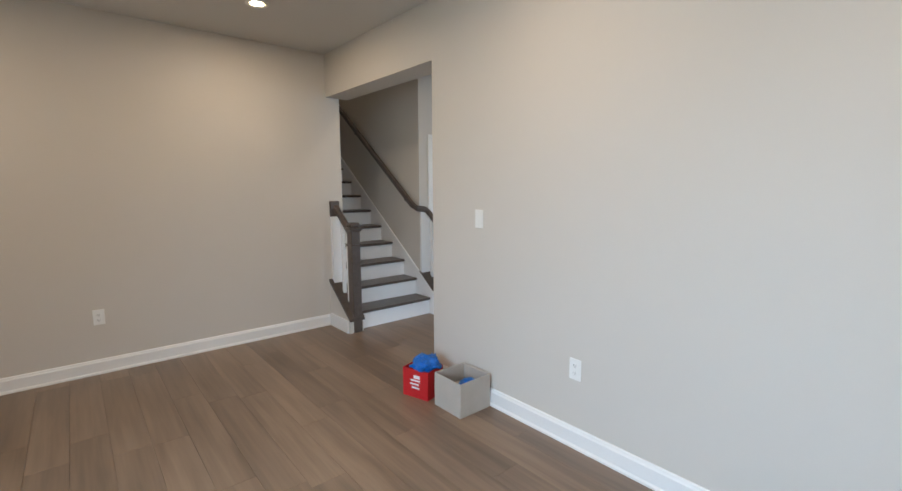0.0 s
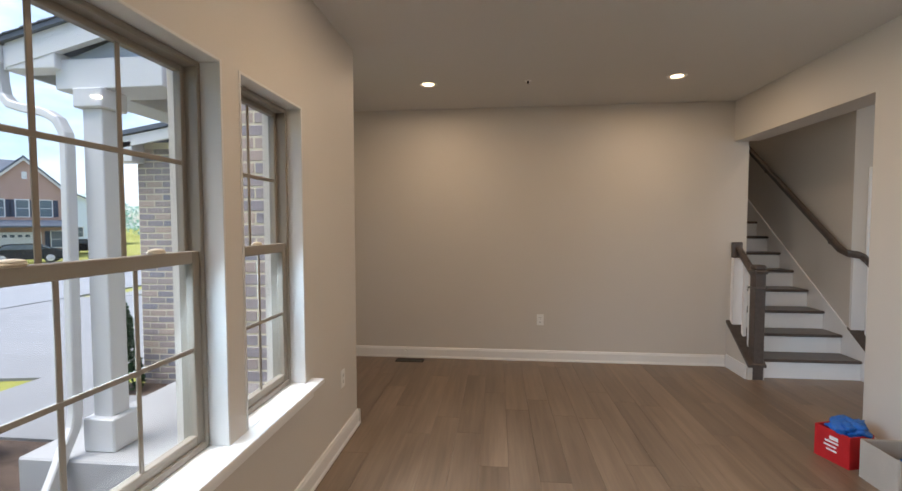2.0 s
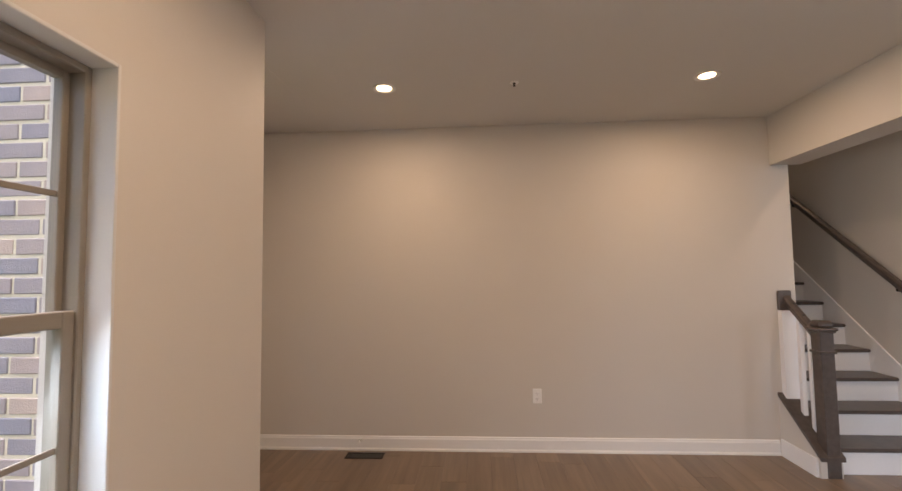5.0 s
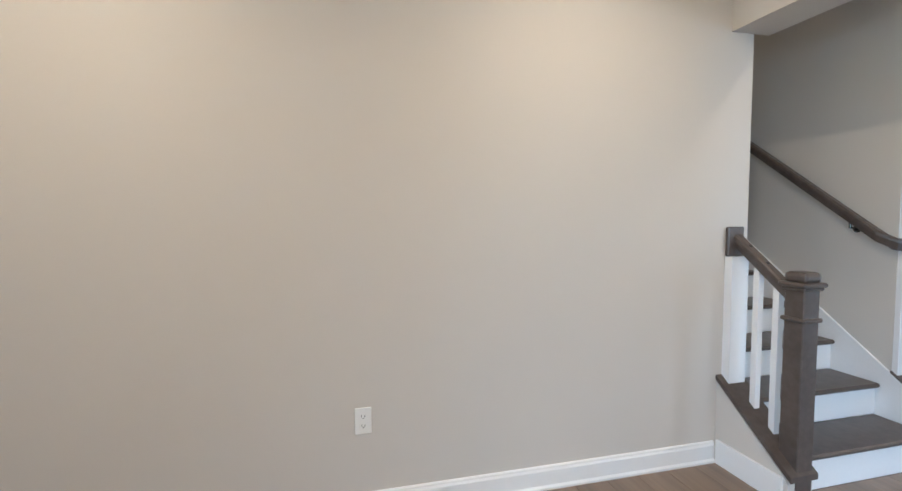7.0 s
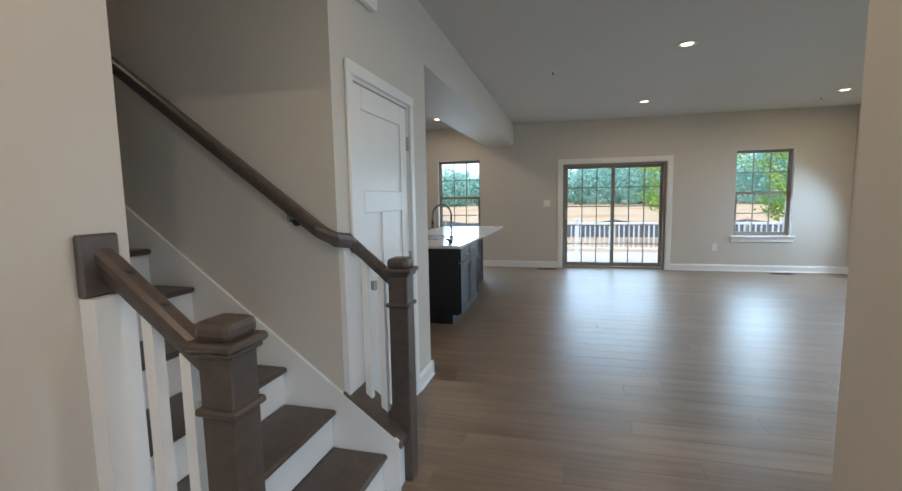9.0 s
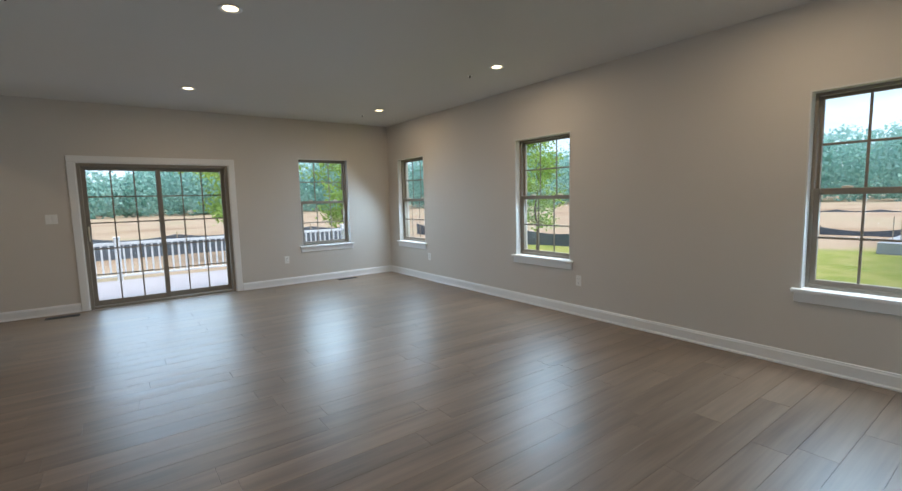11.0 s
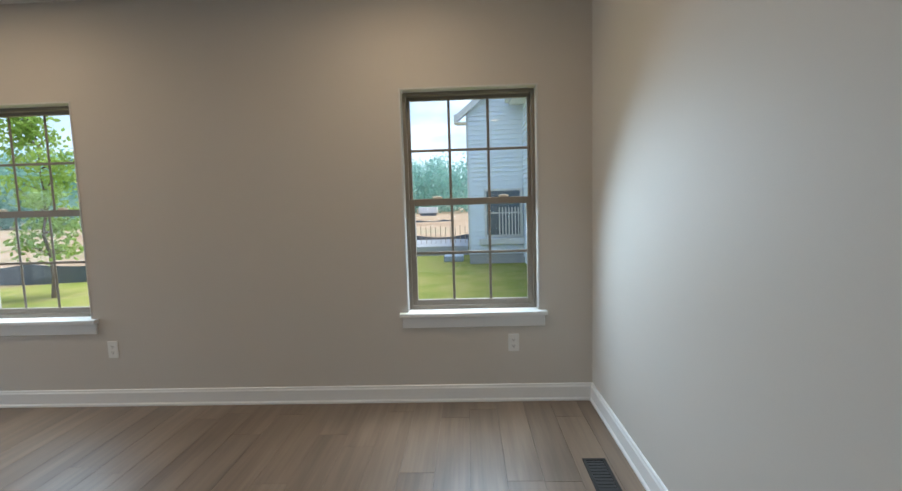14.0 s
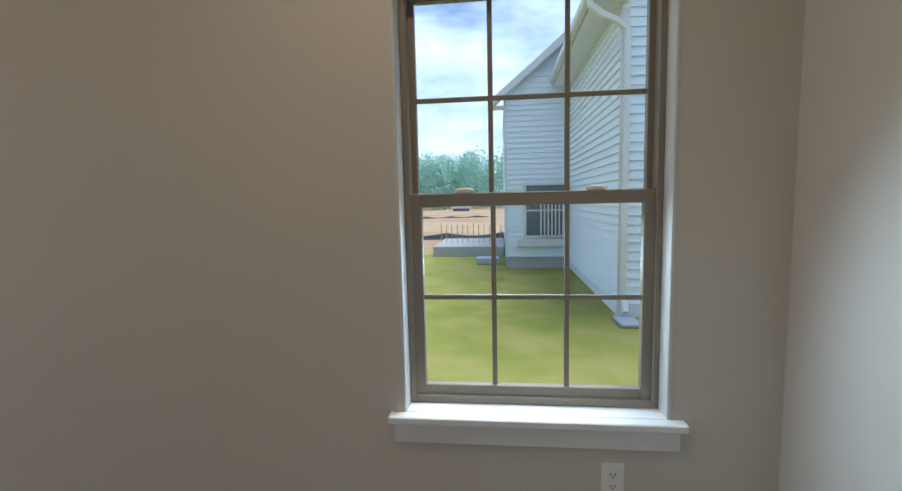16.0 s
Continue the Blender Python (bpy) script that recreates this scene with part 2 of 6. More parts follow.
def wall(name, axis, a, b, u0, u1, z0, z1, holes=(), mat=None, label=""):
    """A wall between the planes axis=a and axis=b, from u0 to u1, with rectangular holes (u0, u1, z0, z1) through it."""
    us = sorted({u0, u1, *[h for q in holes for h in q[:2] if u0 < h < u1]})
    zs = sorted({z0, z1, *[h for q in holes for h in q[2:] if z0 < h < z1]})
    bm = bmesh.new()
    cache = {}

    def vert(d, u, z):
        k = (d, round(u, 5), round(z, 5))
        if k not in cache:
            cache[k] = bm.verts.new((d, u, z) if axis == "x" else (u, d, z))
        return cache[k]

    def solid(i, j):
        if not (0 <= i < len(us) - 1 and 0 <= j < len(zs) - 1):
            return False
        u, z = (us[i] + us[i + 1]) / 2, (zs[j] + zs[j + 1]) / 2
        return not any(q[0] < u < q[1] and q[2] < z < q[3] for q in holes)
    for i in range(len(us) - 1):
        for j in range(len(zs) - 1):
            if not solid(i, j):
                continue
            U, V, Z, W = us[i], us[i + 1], zs[j], zs[j + 1]
            for d in (a, b):
                bm.faces.new((vert(d, U, Z), vert(d, V, Z), vert(d, V, W), vert(d, U, W)))
            for di, dj, p, q in ((-1, 0, (U, Z), (U, W)), (1, 0, (V, Z), (V, W)), (0, -1, (U, Z), (V, Z)), (0, 1, (U, W), (V, W))):
                if not solid(i + di, j + dj):
                    bm.faces.new((vert(a, *p), vert(a, *q), vert(b, *q), vert(b, *p)))
    ob = finish(name, bm, mat or PAINT)
    return tagged(ob, label or "greige painted drywall wall", "wall", kind="structure")


# ---------------------------------------------------------------- plan
H = 2.74
XE, YS, XW = 7.975, -5.66, -3.45
XR, XG = 0.0, 0.242
HDR = 2.33
SILL, TOP = 0.625, 2.105
YD = -0.155
SOUTH = [(0.588, 1.487), (3.685, 4.575), (6.745, 7.62)]
EAST_WIN = (-4.84, -3.955)
KITCHEN_WIN = (0.50, 1.385)
SLIDER = (-2.885, -1.065, 0.0, 1.965)
FRONT = [(-5.24, -4.325, 3), (-4.205, -3.295, 3), (-3.18, -2.597, 2)]

bm = box(-3.62, XE, YS, 4.6, -0.14, -0.006)
add_box(bm, -4.60, -3.6205, -1.88, 4.6, -0.14, -0.006)
fl = finish("floor", bm, SUBFLOOR)
tagged(fl, "grey-brown vinyl plank floor with fine dark joints", "floor", kind="structure")
bm = box(-3.67, 0.0, YS - 0.2, 0.10, H, H + 0.2)
add_box(bm, -4.65, -3.6705, -1.90, 0.10, H, H + 0.2)
tagged(finish("ceiling", bm, CEILING), "flat white painted ceiling", "ceiling", kind="structure")
bm = bmesh.new()
add_box(bm, 0.0, XE + 0.2, YS - 0.2, 0.24, H, H + 0.2)
add_box(bm, 1.2, XE + 0.2, 0.24, 4.6, H, H + 0.2)
tagged(finish("ceiling_great_room", bm, CEILING), "flat white painted ceiling", "ceiling", kind="structure")

wall("wall_front", "x", XW, XW - 0.22, YS - 0.2, -1.715, -0.14, H, [(q[0], q[1], SILL - 0.024, TOP) for q in FRONT])
wall("wall_entry_side", "y", -1.715, -1.90, -4.65, XW - 0.22, -0.14, H)
wall("wall_entry_front", "x", -4.50, -4.65, -1.715, 0.1, -0.14, H, [(-1.68, -1.14, 0.1, 2.45)])
wall("wall_stair_side", "y", 0.0, 0.10, -4.65, 0.145, -0.14, H)
wall("wall_stairwell_left", "x", 0.145, -0.03, 0.10, 4.6, -0.14, 5.6)
wall("wall_room_divider", "x", XR, XG, YS, -1.73, -0.006, H)
wall("header_beam", "x", XR, XG, -1.73, 0.0, HDR, H)
wall("wall_stairwell_right", "x", 1.03, 1.17, YD + 0.12, 4.6, -0.14, 5.6)
DOOR = (1.215, 2.025, 0.0, 1.975)
wall("wall_closet", "y", YD, YD + 0.12, 1.03, 2.40, -0.006, H, [DOOR])
wall("wall_closet_end", "x", 2.40, 2.28, YD + 0.12, 4.6, -0.006, H)
tagged(finish("kitchen_beam", box(2.40, XE, YD, 0.385, HDR + 0.01, H), PAINT), "greige painted dropped ceiling beam", "beam", kind="structure")
wall("wall_south", "y", YS, YS - 0.22, -3.67, XE + 0.22, -0.14, H, [(q[0], q[1], SILL - 0.024, TOP) for q in SOUTH])
wall("wall_east", "x", XE, XE + 0.22, YS, 4.6, -0.14, H, [(*EAST_WIN, SILL - 0.024, TOP), (*KITCHEN_WIN, SILL - 0.024, TOP), SLIDER])
wall("wall_north", "y", 4.6, 4.8, -0.03, XE + 0.22, -0.14, 5.6)
wall("wall_stair_upper", "y", 0.12, 0.24, 0.09, 1.05, H + 0.2, 5.6)
tagged(finish("ceiling_stairwell", box(-0.03, 1.2, 0.1, 4.6, 5.6, 5.7), CEILING), "flat white painted ceiling", "ceiling", kind="structure")


# ---------------------------------------------------------------- baseboards
def baseboard(name, axis, face, out, u0, u1):
    """A board on the plane axis=face whose front points to out (+1 or -1)."""
    prof = [(0, 0), (0.024, 0), (0.024, 0.012), (0.016, 0.022), (0.016, 0.094), (0.011, 0.104), (0.010, 0.112), (0.004, 0.117), (0, 0.117)]
    outline = [(face + out * p, z) for p, z in prof]
    bm = bmesh.new()
    if axis == "y":
        lo = [bm.verts.new((u0, p, z)) for p, z in outline]
        hi = [bm.verts.new((u1, p, z)) for p, z in outline]
    else:
        lo = [bm.verts.new((p, u0, z)) for p, z in outline]
        hi = [bm.verts.new((p, u1, z)) for p, z in outline]
    bm.faces.new(lo)
    bm.faces.new(hi[::-1])
    for i in range(len(lo)):
        j = (i + 1) % len(lo)
        bm.faces.new((lo[i], lo[j], hi[j], hi[i]))
    return tagged(finish(name, bm, TRIM), "white painted moulded baseboard", "baseboard", kind="structure")


baseboard("baseboard", "y", 0.0, -1, -4.5, -0.045)
baseboard("baseboard", "x", XW, 1, YS, -1.715)
baseboard("baseboard", "y", -1.715, 1, -4.5, XW + 0.022)
baseboard("baseboard", "x", XR, -1, YS, -1.73)
baseboard("baseboard", "y", -1.73, 1, XR - 0.022, XG + 0.022)
baseboard("baseboard", "x", XG, 1, YS, -1.73)
baseboard("baseboard", "y", YS, 1, XG, XE)
baseboard("baseboard", "y", YS, 1, XW, XR)
baseboard("baseboard", "x", XE, -1, YS, -2.975)
baseboard("baseboard", "x", XE, -1, -0.975, 4.6)
baseboard("baseboard", "y", YD, -1, 2.09, 2.422)
baseboard("baseboard", "x", 2.40, 1, YD - 0.022, 4.6)


# ---------------------------------------------------------------- windows
DAYLIGHT = (0.68, 0.87, 1.0)
DAYLIGHT_RADIANCE = 6.0


def daylight(axis, face, out, u, z, w, h, depth=0.006, share=1.0):
    """The sky's light in a window's opening, just inside the panes."""
    data = bpy.data.lights.new("daylight", "AREA")
    data.shape = "RECTANGLE"
    data.size, data.size_y = w, h
    data.energy = math.pi * w * h * DAYLIGHT_RADIANCE * share
    data.spread = radians(140)
    data.color = DAYLIGHT
    ob = new("daylight", data)
    at = Vector((face + out * depth, u, z)) if axis == "x" else Vector((u, face + out * depth, z))
    to = at - (Vector((out, 0, 0.75)) if axis == "x" else Vector((0, out, 0.75)))
    ob.matrix_world = look(at, to)


def window(name, axis, face, out, u0, u1, cols, stool=True, label="taupe vinyl double-hung window with grilles in a white-lined opening"):
    """A sash window in the opening u0..u1 of the wall whose room face is axis=face; out is the sign towards the outside."""
    at = (face, (u0 + u1) / 2, 0) if axis == "x" else ((u0 + u1) / 2, face, 0)
    win = thing(name, label, "window", at, kind="structure")
    w = (u1 - u0) / 2

    def put(bm, ua, ub, d0, d1, z0, z1, bev=0.003):
        # ua, ub across the opening; d outward from the room face
        if axis == "x":
            add_box(bm, min(out * d0, out * d1), max(out * d0, out * d1), ua, ub, z0, z1, bev)
        else:
            add_box(bm, ua, ub, min(out * d0, out * d1), max(out * d0, out * d1), z0, z1, bev)

    def piece(nm, mat, *boxes, parent=None, bev=0.003, lab=""):
        bm = bmesh.new()
        for q in boxes:
            put(bm, *q, bev=bev)
        ob = part(nm, bm, mat, parent or win, lab)
        return ob
    daylight(axis, face, out, (u0 + u1) / 2, (SILL + TOP) / 2 + 0.11, 2 * w - 0.24, TOP - SILL - 0.48)
    L = 0.012
    piece("jamb_liner", RETURN, (-w, -w + L, -0.004, 0.09, SILL, TOP), (w - L, w, -0.004, 0.09, SILL, TOP), (-w + L, w - L, -0.004, 0.09, TOP - L, TOP), bev=0.002)
    a, zt, zb = w - L, TOP - L, SILL + 0.0
    F = 0.022
    piece("frame", VINYL, (-a, -a + F, 0.075, 0.17, zb, zt), (a - F, a, 0.075, 0.17, zb, zt), (-a + F, a - F, 0.075, 0.17, zt - F, zt), (-a + F, a - F, 0.075, 0.17, zb, zb + 0.03))
    zm = (SILL + TOP) / 2 + 0.0
    b = a - F + 0.004

    def sash(nm, d, z0, z1, rail_lo, rail_hi, glass_d, S):
        sa = part(nm, bmesh.new(), VINYL, win)
        bm = bmesh.new()
        for q in ((-b, -b + S, d, d + 0.032, z0, z1), (b - S, b, d, d + 0.032, z0, z1), (-b + S, b - S, d, d + 0.032, z0, z0 + rail_lo), (-b + S, b - S, d, d + 0.032, z1 - rail_hi, z1)):
            put(bm, *q)
        bmesh.ops.recalc_face_normals(bm, faces=bm.faces)
        bm.to_mesh(sa.data)
        bm.free()
        ga, g0, g1 = b - S, z0 + rail_lo, z1 - rail_hi
        g = part("pane", bmesh.new(), GLASS, sa)
        bm = bmesh.new()
        put(bm, -ga - 0.004, ga + 0.004, glass_d - 0.004, glass_d + 0.004, g0 - 0.004, g1 + 0.004, bev=0)
        bmesh.ops.recalc_face_normals(bm, faces=bm.faces)
        bm.to_mesh(g.data)
        bm.free()
        g.visible_shadow = False
        for k in range(1, cols):
            u = -ga + 2 * ga * k / cols
            piece("grille_bar", VINYL, (u - 0.009, u + 0.009, glass_d - 0.011, glass_d - 0.0045, g0, g1), parent=sa, bev=0.002)
        z = (g0 + g1) / 2
        piece("grille_bar", VINYL, (-ga, ga, glass_d - 0.012, glass_d - 0.0055, z - 0.009, z + 0.009), parent=sa, bev=0.002)
        return sa
    sash("upper_sash", 0.125, zm - 0.02, zt - F + 0.004, 0.036, 0.026, 0.142, 0.024)
    low = sash("lower_sash", 0.085, zb + 0.02, zm + 0.022, 0.046, 0.046, 0.102, 0.040)
    for u in ((-0.5 * w, 0.5 * w) if cols == 3 else (0.0,)):
        bm = bmesh.new()
        put(bm, u - 0.032, u + 0.032, 0.088, 0.114, zm + 0.022, zm + 0.030, bev=0.003)
        t = bmesh.new()
        bmesh.ops.create_uvsphere(t, u_segments=14, v_segments=8, radius=1.0)
        sc = (0.012, 0.038, 0.009) if axis == "x" else (0.038, 0.012, 0.009)
        pos = (out * 0.10, u, zm + 0.031) if axis == "x" else (u, out * 0.10, zm + 0.031)
        bmesh.ops.transform(t, matrix=Matrix.Translation(pos) @ Matrix.Diagonal((*sc, 1)), verts=t.verts)
        merge(bm, t)
        part("sash_lock", bm, LOCK, low, "almond plastic sash lock")
    if stool:
        piece("stool", TRIM, (-w - 0.045, w + 0.045, -0.045, 0.0, SILL - 0.028, SILL), (-w + 0.001, w - 0.001, 0.0, 0.078, SILL - 0.02, SILL), bev=0.004)
        piece("apron", TRIM, (-w - 0.03, w + 0.03, -0.018, -0.001, SILL - 0.105, SILL - 0.028), bev=0.004)
    return win


for i, (u0, u1) in enumerate(SOUTH):
    window(f"window_{i + 1}", "y", YS, -1, u0, u1, 3)
window("window_4", "x", XE, 1, *EAST_WIN, 3)
window("window_5", "x", XE, 1, *KITCHEN_WIN, 3)
for i, (u0, u1, c) in enumerate(FRONT):
    window(f"window_{i + 6}", "x", XW, -1, u0, u1, c, stool=False)
st = thing("window_stool", "long white painted window stool and apron under three windows", "window sill", (XW, -3.9, SILL), kind="structure")
bm = bmesh.new()
add_box(bm, 0.0, 0.075, -1.42, 1.385, -0.028, 0.0, 0.004)
for u0, u1, c in FRONT:
    add_box(bm, -0.078, 0.0, u0 + 3.9 + 0.001, u1 + 3.9 - 0.001, -0.02, 0.0)
part("board", bm, TRIM, st)
part("apron", box(0.001, 0.018, -1.40, 1.365, -0.105, -0.028, 0.004), TRIM, st)


# ---------------------------------------------------------------- sliding door
def sliding_door():
    y0, y1, z0, z1 = SLIDER
    d = thing("door_1", "taupe sliding glass patio door with grilles and white casing, closed", "sliding door", (XE, (y0 + y1) / 2, 0), kind="structure")
    w = (y1 - y0) / 2
    daylight("x", XE, 1, (y0 + y1) / 2, (z0 + z1) / 2, 2 * w - 0.14, z1 - z0 - 0.16, 0.006, 0.27)
    bm = bmesh.new()
    c = 0.085
    add_box(bm, -0.018, -0.001, -w - c, -w, 0, z1, 0.004)
    add_box(bm, -0.018, -0.001, w, w + c, 0, z1, 0.004)
    add_box(bm, -0.020, -0.001, -w - c, w + c, z1, z1 + c, 0.004)
    part("casing", bm, TRIM, d, "white painted flat casing")
    bm = bmesh.new()
    f = 0.05
    add_box(bm, 0.02, 0.18, -w, -w + f, 0, z1, 0.004)
    add_box(bm, 0.02, 0.18, w - f, w, 0, z1, 0.004)
    add_box(bm, 0.02, 0.18, -w + f, w - f, z1 - f, z1, 0.004)
    add_box(bm, 0.02, 0.18, -w + f, w - f, 0.0, 0.035, 0.004)
    part("frame", bm, VINYL, d)
    bm = bmesh.new()
    add_box(bm, 0.0, 0.02, -w, -w + 0.01, 0, z1)
    add_box(bm, 0.0, 0.02, w - 0.01, w, 0, z1)
    add_box(bm, 0.0, 0.02, -w + 0.01, w - 0.01, z1 - 0.01, z1)
    part("jamb_liner", bm, TRIM, d)
    for nm, a, b, dx in (("fixed_panel", -w + f - 0.006, 0.03, 0.125), ("sliding_panel", -0.03, w - f + 0.006, 0.075)):
        s = 0.055
        zl, zh = 0.03, z1 - f + 0.006
        bm = bmesh.new()
        add_box(bm, dx, dx + 0.035, a, a + s, zl, zh, 0.003)
        add_box(bm, dx, dx + 0.035, b - s, b, zl, zh, 0.003)
        add_box(bm, dx, dx + 0.035, a + s, b - s, zl, zl + 0.075, 0.003)
        add_box(bm, dx, dx + 0.035, a + s, b - s, zh - s, zh, 0.003)
        p = part(nm, bm, VINYL, d)
        g = part("pane", box(dx + 0.014, dx + 0.022, a + s - 0.004, b - s + 0.004, zl + 0.071, zh - s + 0.004), GLASS, p)
        g.visible_shadow = False
        for k in (1, 2):
            y = a + s + (b - a - 2 * s) * k / 3
            part("grille_bar", box(dx + 0.006, dx + 0.0135, y - 0.009, y + 0.009, zl + 0.075, zh - s), VINYL, p)
        for k in (1, 2, 3, 4):
            z = zl + 0.075 + (zh - s - zl - 0.075) * k / 5
            part("grille_bar", box(dx + 0.005, dx + 0.0125, a + s, b - s, z - 0.009, z + 0.009), VINYL, p)
        if nm == "sliding_panel":
            bm = bmesh.new()
            add_box(bm, dx - 0.03, dx - 0.016, b - 0.04, b - 0.02, 0.92, 1.12, 0.005)
            add_box(bm, dx - 0.02, dx, b - 0.04, b - 0.02, 0.92, 0.95, 0.004)
            add_box(bm, dx - 0.02, dx, b - 0.04, b - 0.02, 1.09, 1.12, 0.004)
            part("pull_handle", bm, LOCK, p, "almond pull handle")


sliding_door()


# ---------------------------------------------------------------- closet door
def closet_door():
    u0, u1, z0, z1 = DOOR
    d = thing("door_2", "white three-panel craftsman closet door with nickel lever, closed", "door", ((u0 + u1) / 2, YD, 0), kind="structure")
    w = (u1 - u0) / 2
    c = 0.06
    bm = bmesh.new()
    add_box(bm, -w - c, -w, -0.018, -0.001, 0, z1, 0.004)
    add_box(bm, w, w + c, -0.018, -0.001, 0, z1, 0.004)
    add_box(bm, -w - c, w + c, -0.020, -0.001, z1, z1 + c, 0.004)
    part("casing", bm, TRIM, d)
    bm = bmesh.new()
    add_box(bm, -w, -w + 0.018, 0, 0.12, 0, z1)
    add_box(bm, w - 0.018, w, 0, 0.12, 0, z1)
    add_box(bm, -w + 0.018, w - 0.018, 0, 0.12, z1 - 0.018, z1)
    part("jamb", bm, TRIM, d)
    e = w - 0.021
    zt = z1 - 0.022
    s = 0.11
    leaf = part("leaf", box(-e, e, 0.018, 0.046, 0.008, zt), TRIM, d)
    bm = bmesh.new()
    for q in ((-e, -e + s, 0.008, zt), (e - s, e, 0.008, zt), (-e + s, e - s, 0.008, 0.24), (-e + s, e - s, zt - 0.12, zt), (-e + s, e - s, 1.30, 1.42), (-0.045, 0.045, 0.24, 1.30)):
        add_box(bm, q[0], q[1], 0.008, 0.018, q[2], q[3], 0.003)
    part("stile_and_rail", bm, TRIM, leaf)
    bm = bmesh.new()
    add_cyl(bm, (-e + 0.05, 0.008, 0.93), (-e + 0.05, -0.004, 0.93), 0.03, 20)
    add_cyl(bm, (-e + 0.05, -0.004, 0.93), (-e + 0.05, -0.045, 0.93), 0.010, 14)
    add_cyl(bm, (-e + 0.05, -0.04, 0.93), (-e + 0.05, -0.065, 0.93), 0.024, 20, 0.026)
    part("door_knob", bm, NICKEL, leaf, "satin nickel door knob")
    for z in (0.25, 0.98, 1.73):
        bm = bmesh.new()
        add_cyl(bm, (e + 0.008, 0.004, z - 0.045), (e + 0.008, 0.004, z + 0.045), 0.008, 10)
        add_box(bm, e - 0.012, e + 0.004, 0.004, 0.009, z - 0.045, z + 0.045)
        part("hinge", bm, NICKEL, leaf, "satin nickel hinge")


closet_door()


# ---------------------------------------------------------------- staircase
SX0, SX1 = 0.145, 1.03
NOSE, RUN, RISE = -0.375, 0.255, 0.19


def newel_post(name, parent, x, y):
    bm = bmesh.new()
    r = 0.047
    add_box(bm, x - r, x + r, y - r, y + r, 0, 1.035, 0.004)
    part(name, bm, STAIN, parent)
    bm = bmesh.new()
    add_box(bm, x - r - 0.012, x + r + 0.012, y - r - 0.012, y + r + 0.012, 1.012, 1.030, 0.006)
    add_box(bm, x - r - 0.022, x + r + 0.022, y - r - 0.022, y + r + 0.022, 1.028, 1.050, 0.007)
    add_box(bm, x - r - 0.006, x + r + 0.006, y - r - 0.006, y + r + 0.006, 1.046, 1.098, 0.019, None, 2)
    part("newel_cap", bm, STAIN, parent)
    bm = bmesh.new()
    add_box(bm, x - r - 0.012, x + r + 0.012, y - r - 0.012, y + r + 0.012, 0.865, 0.885, 0.006)
    part("newel_collar", bm, STAIN, parent)


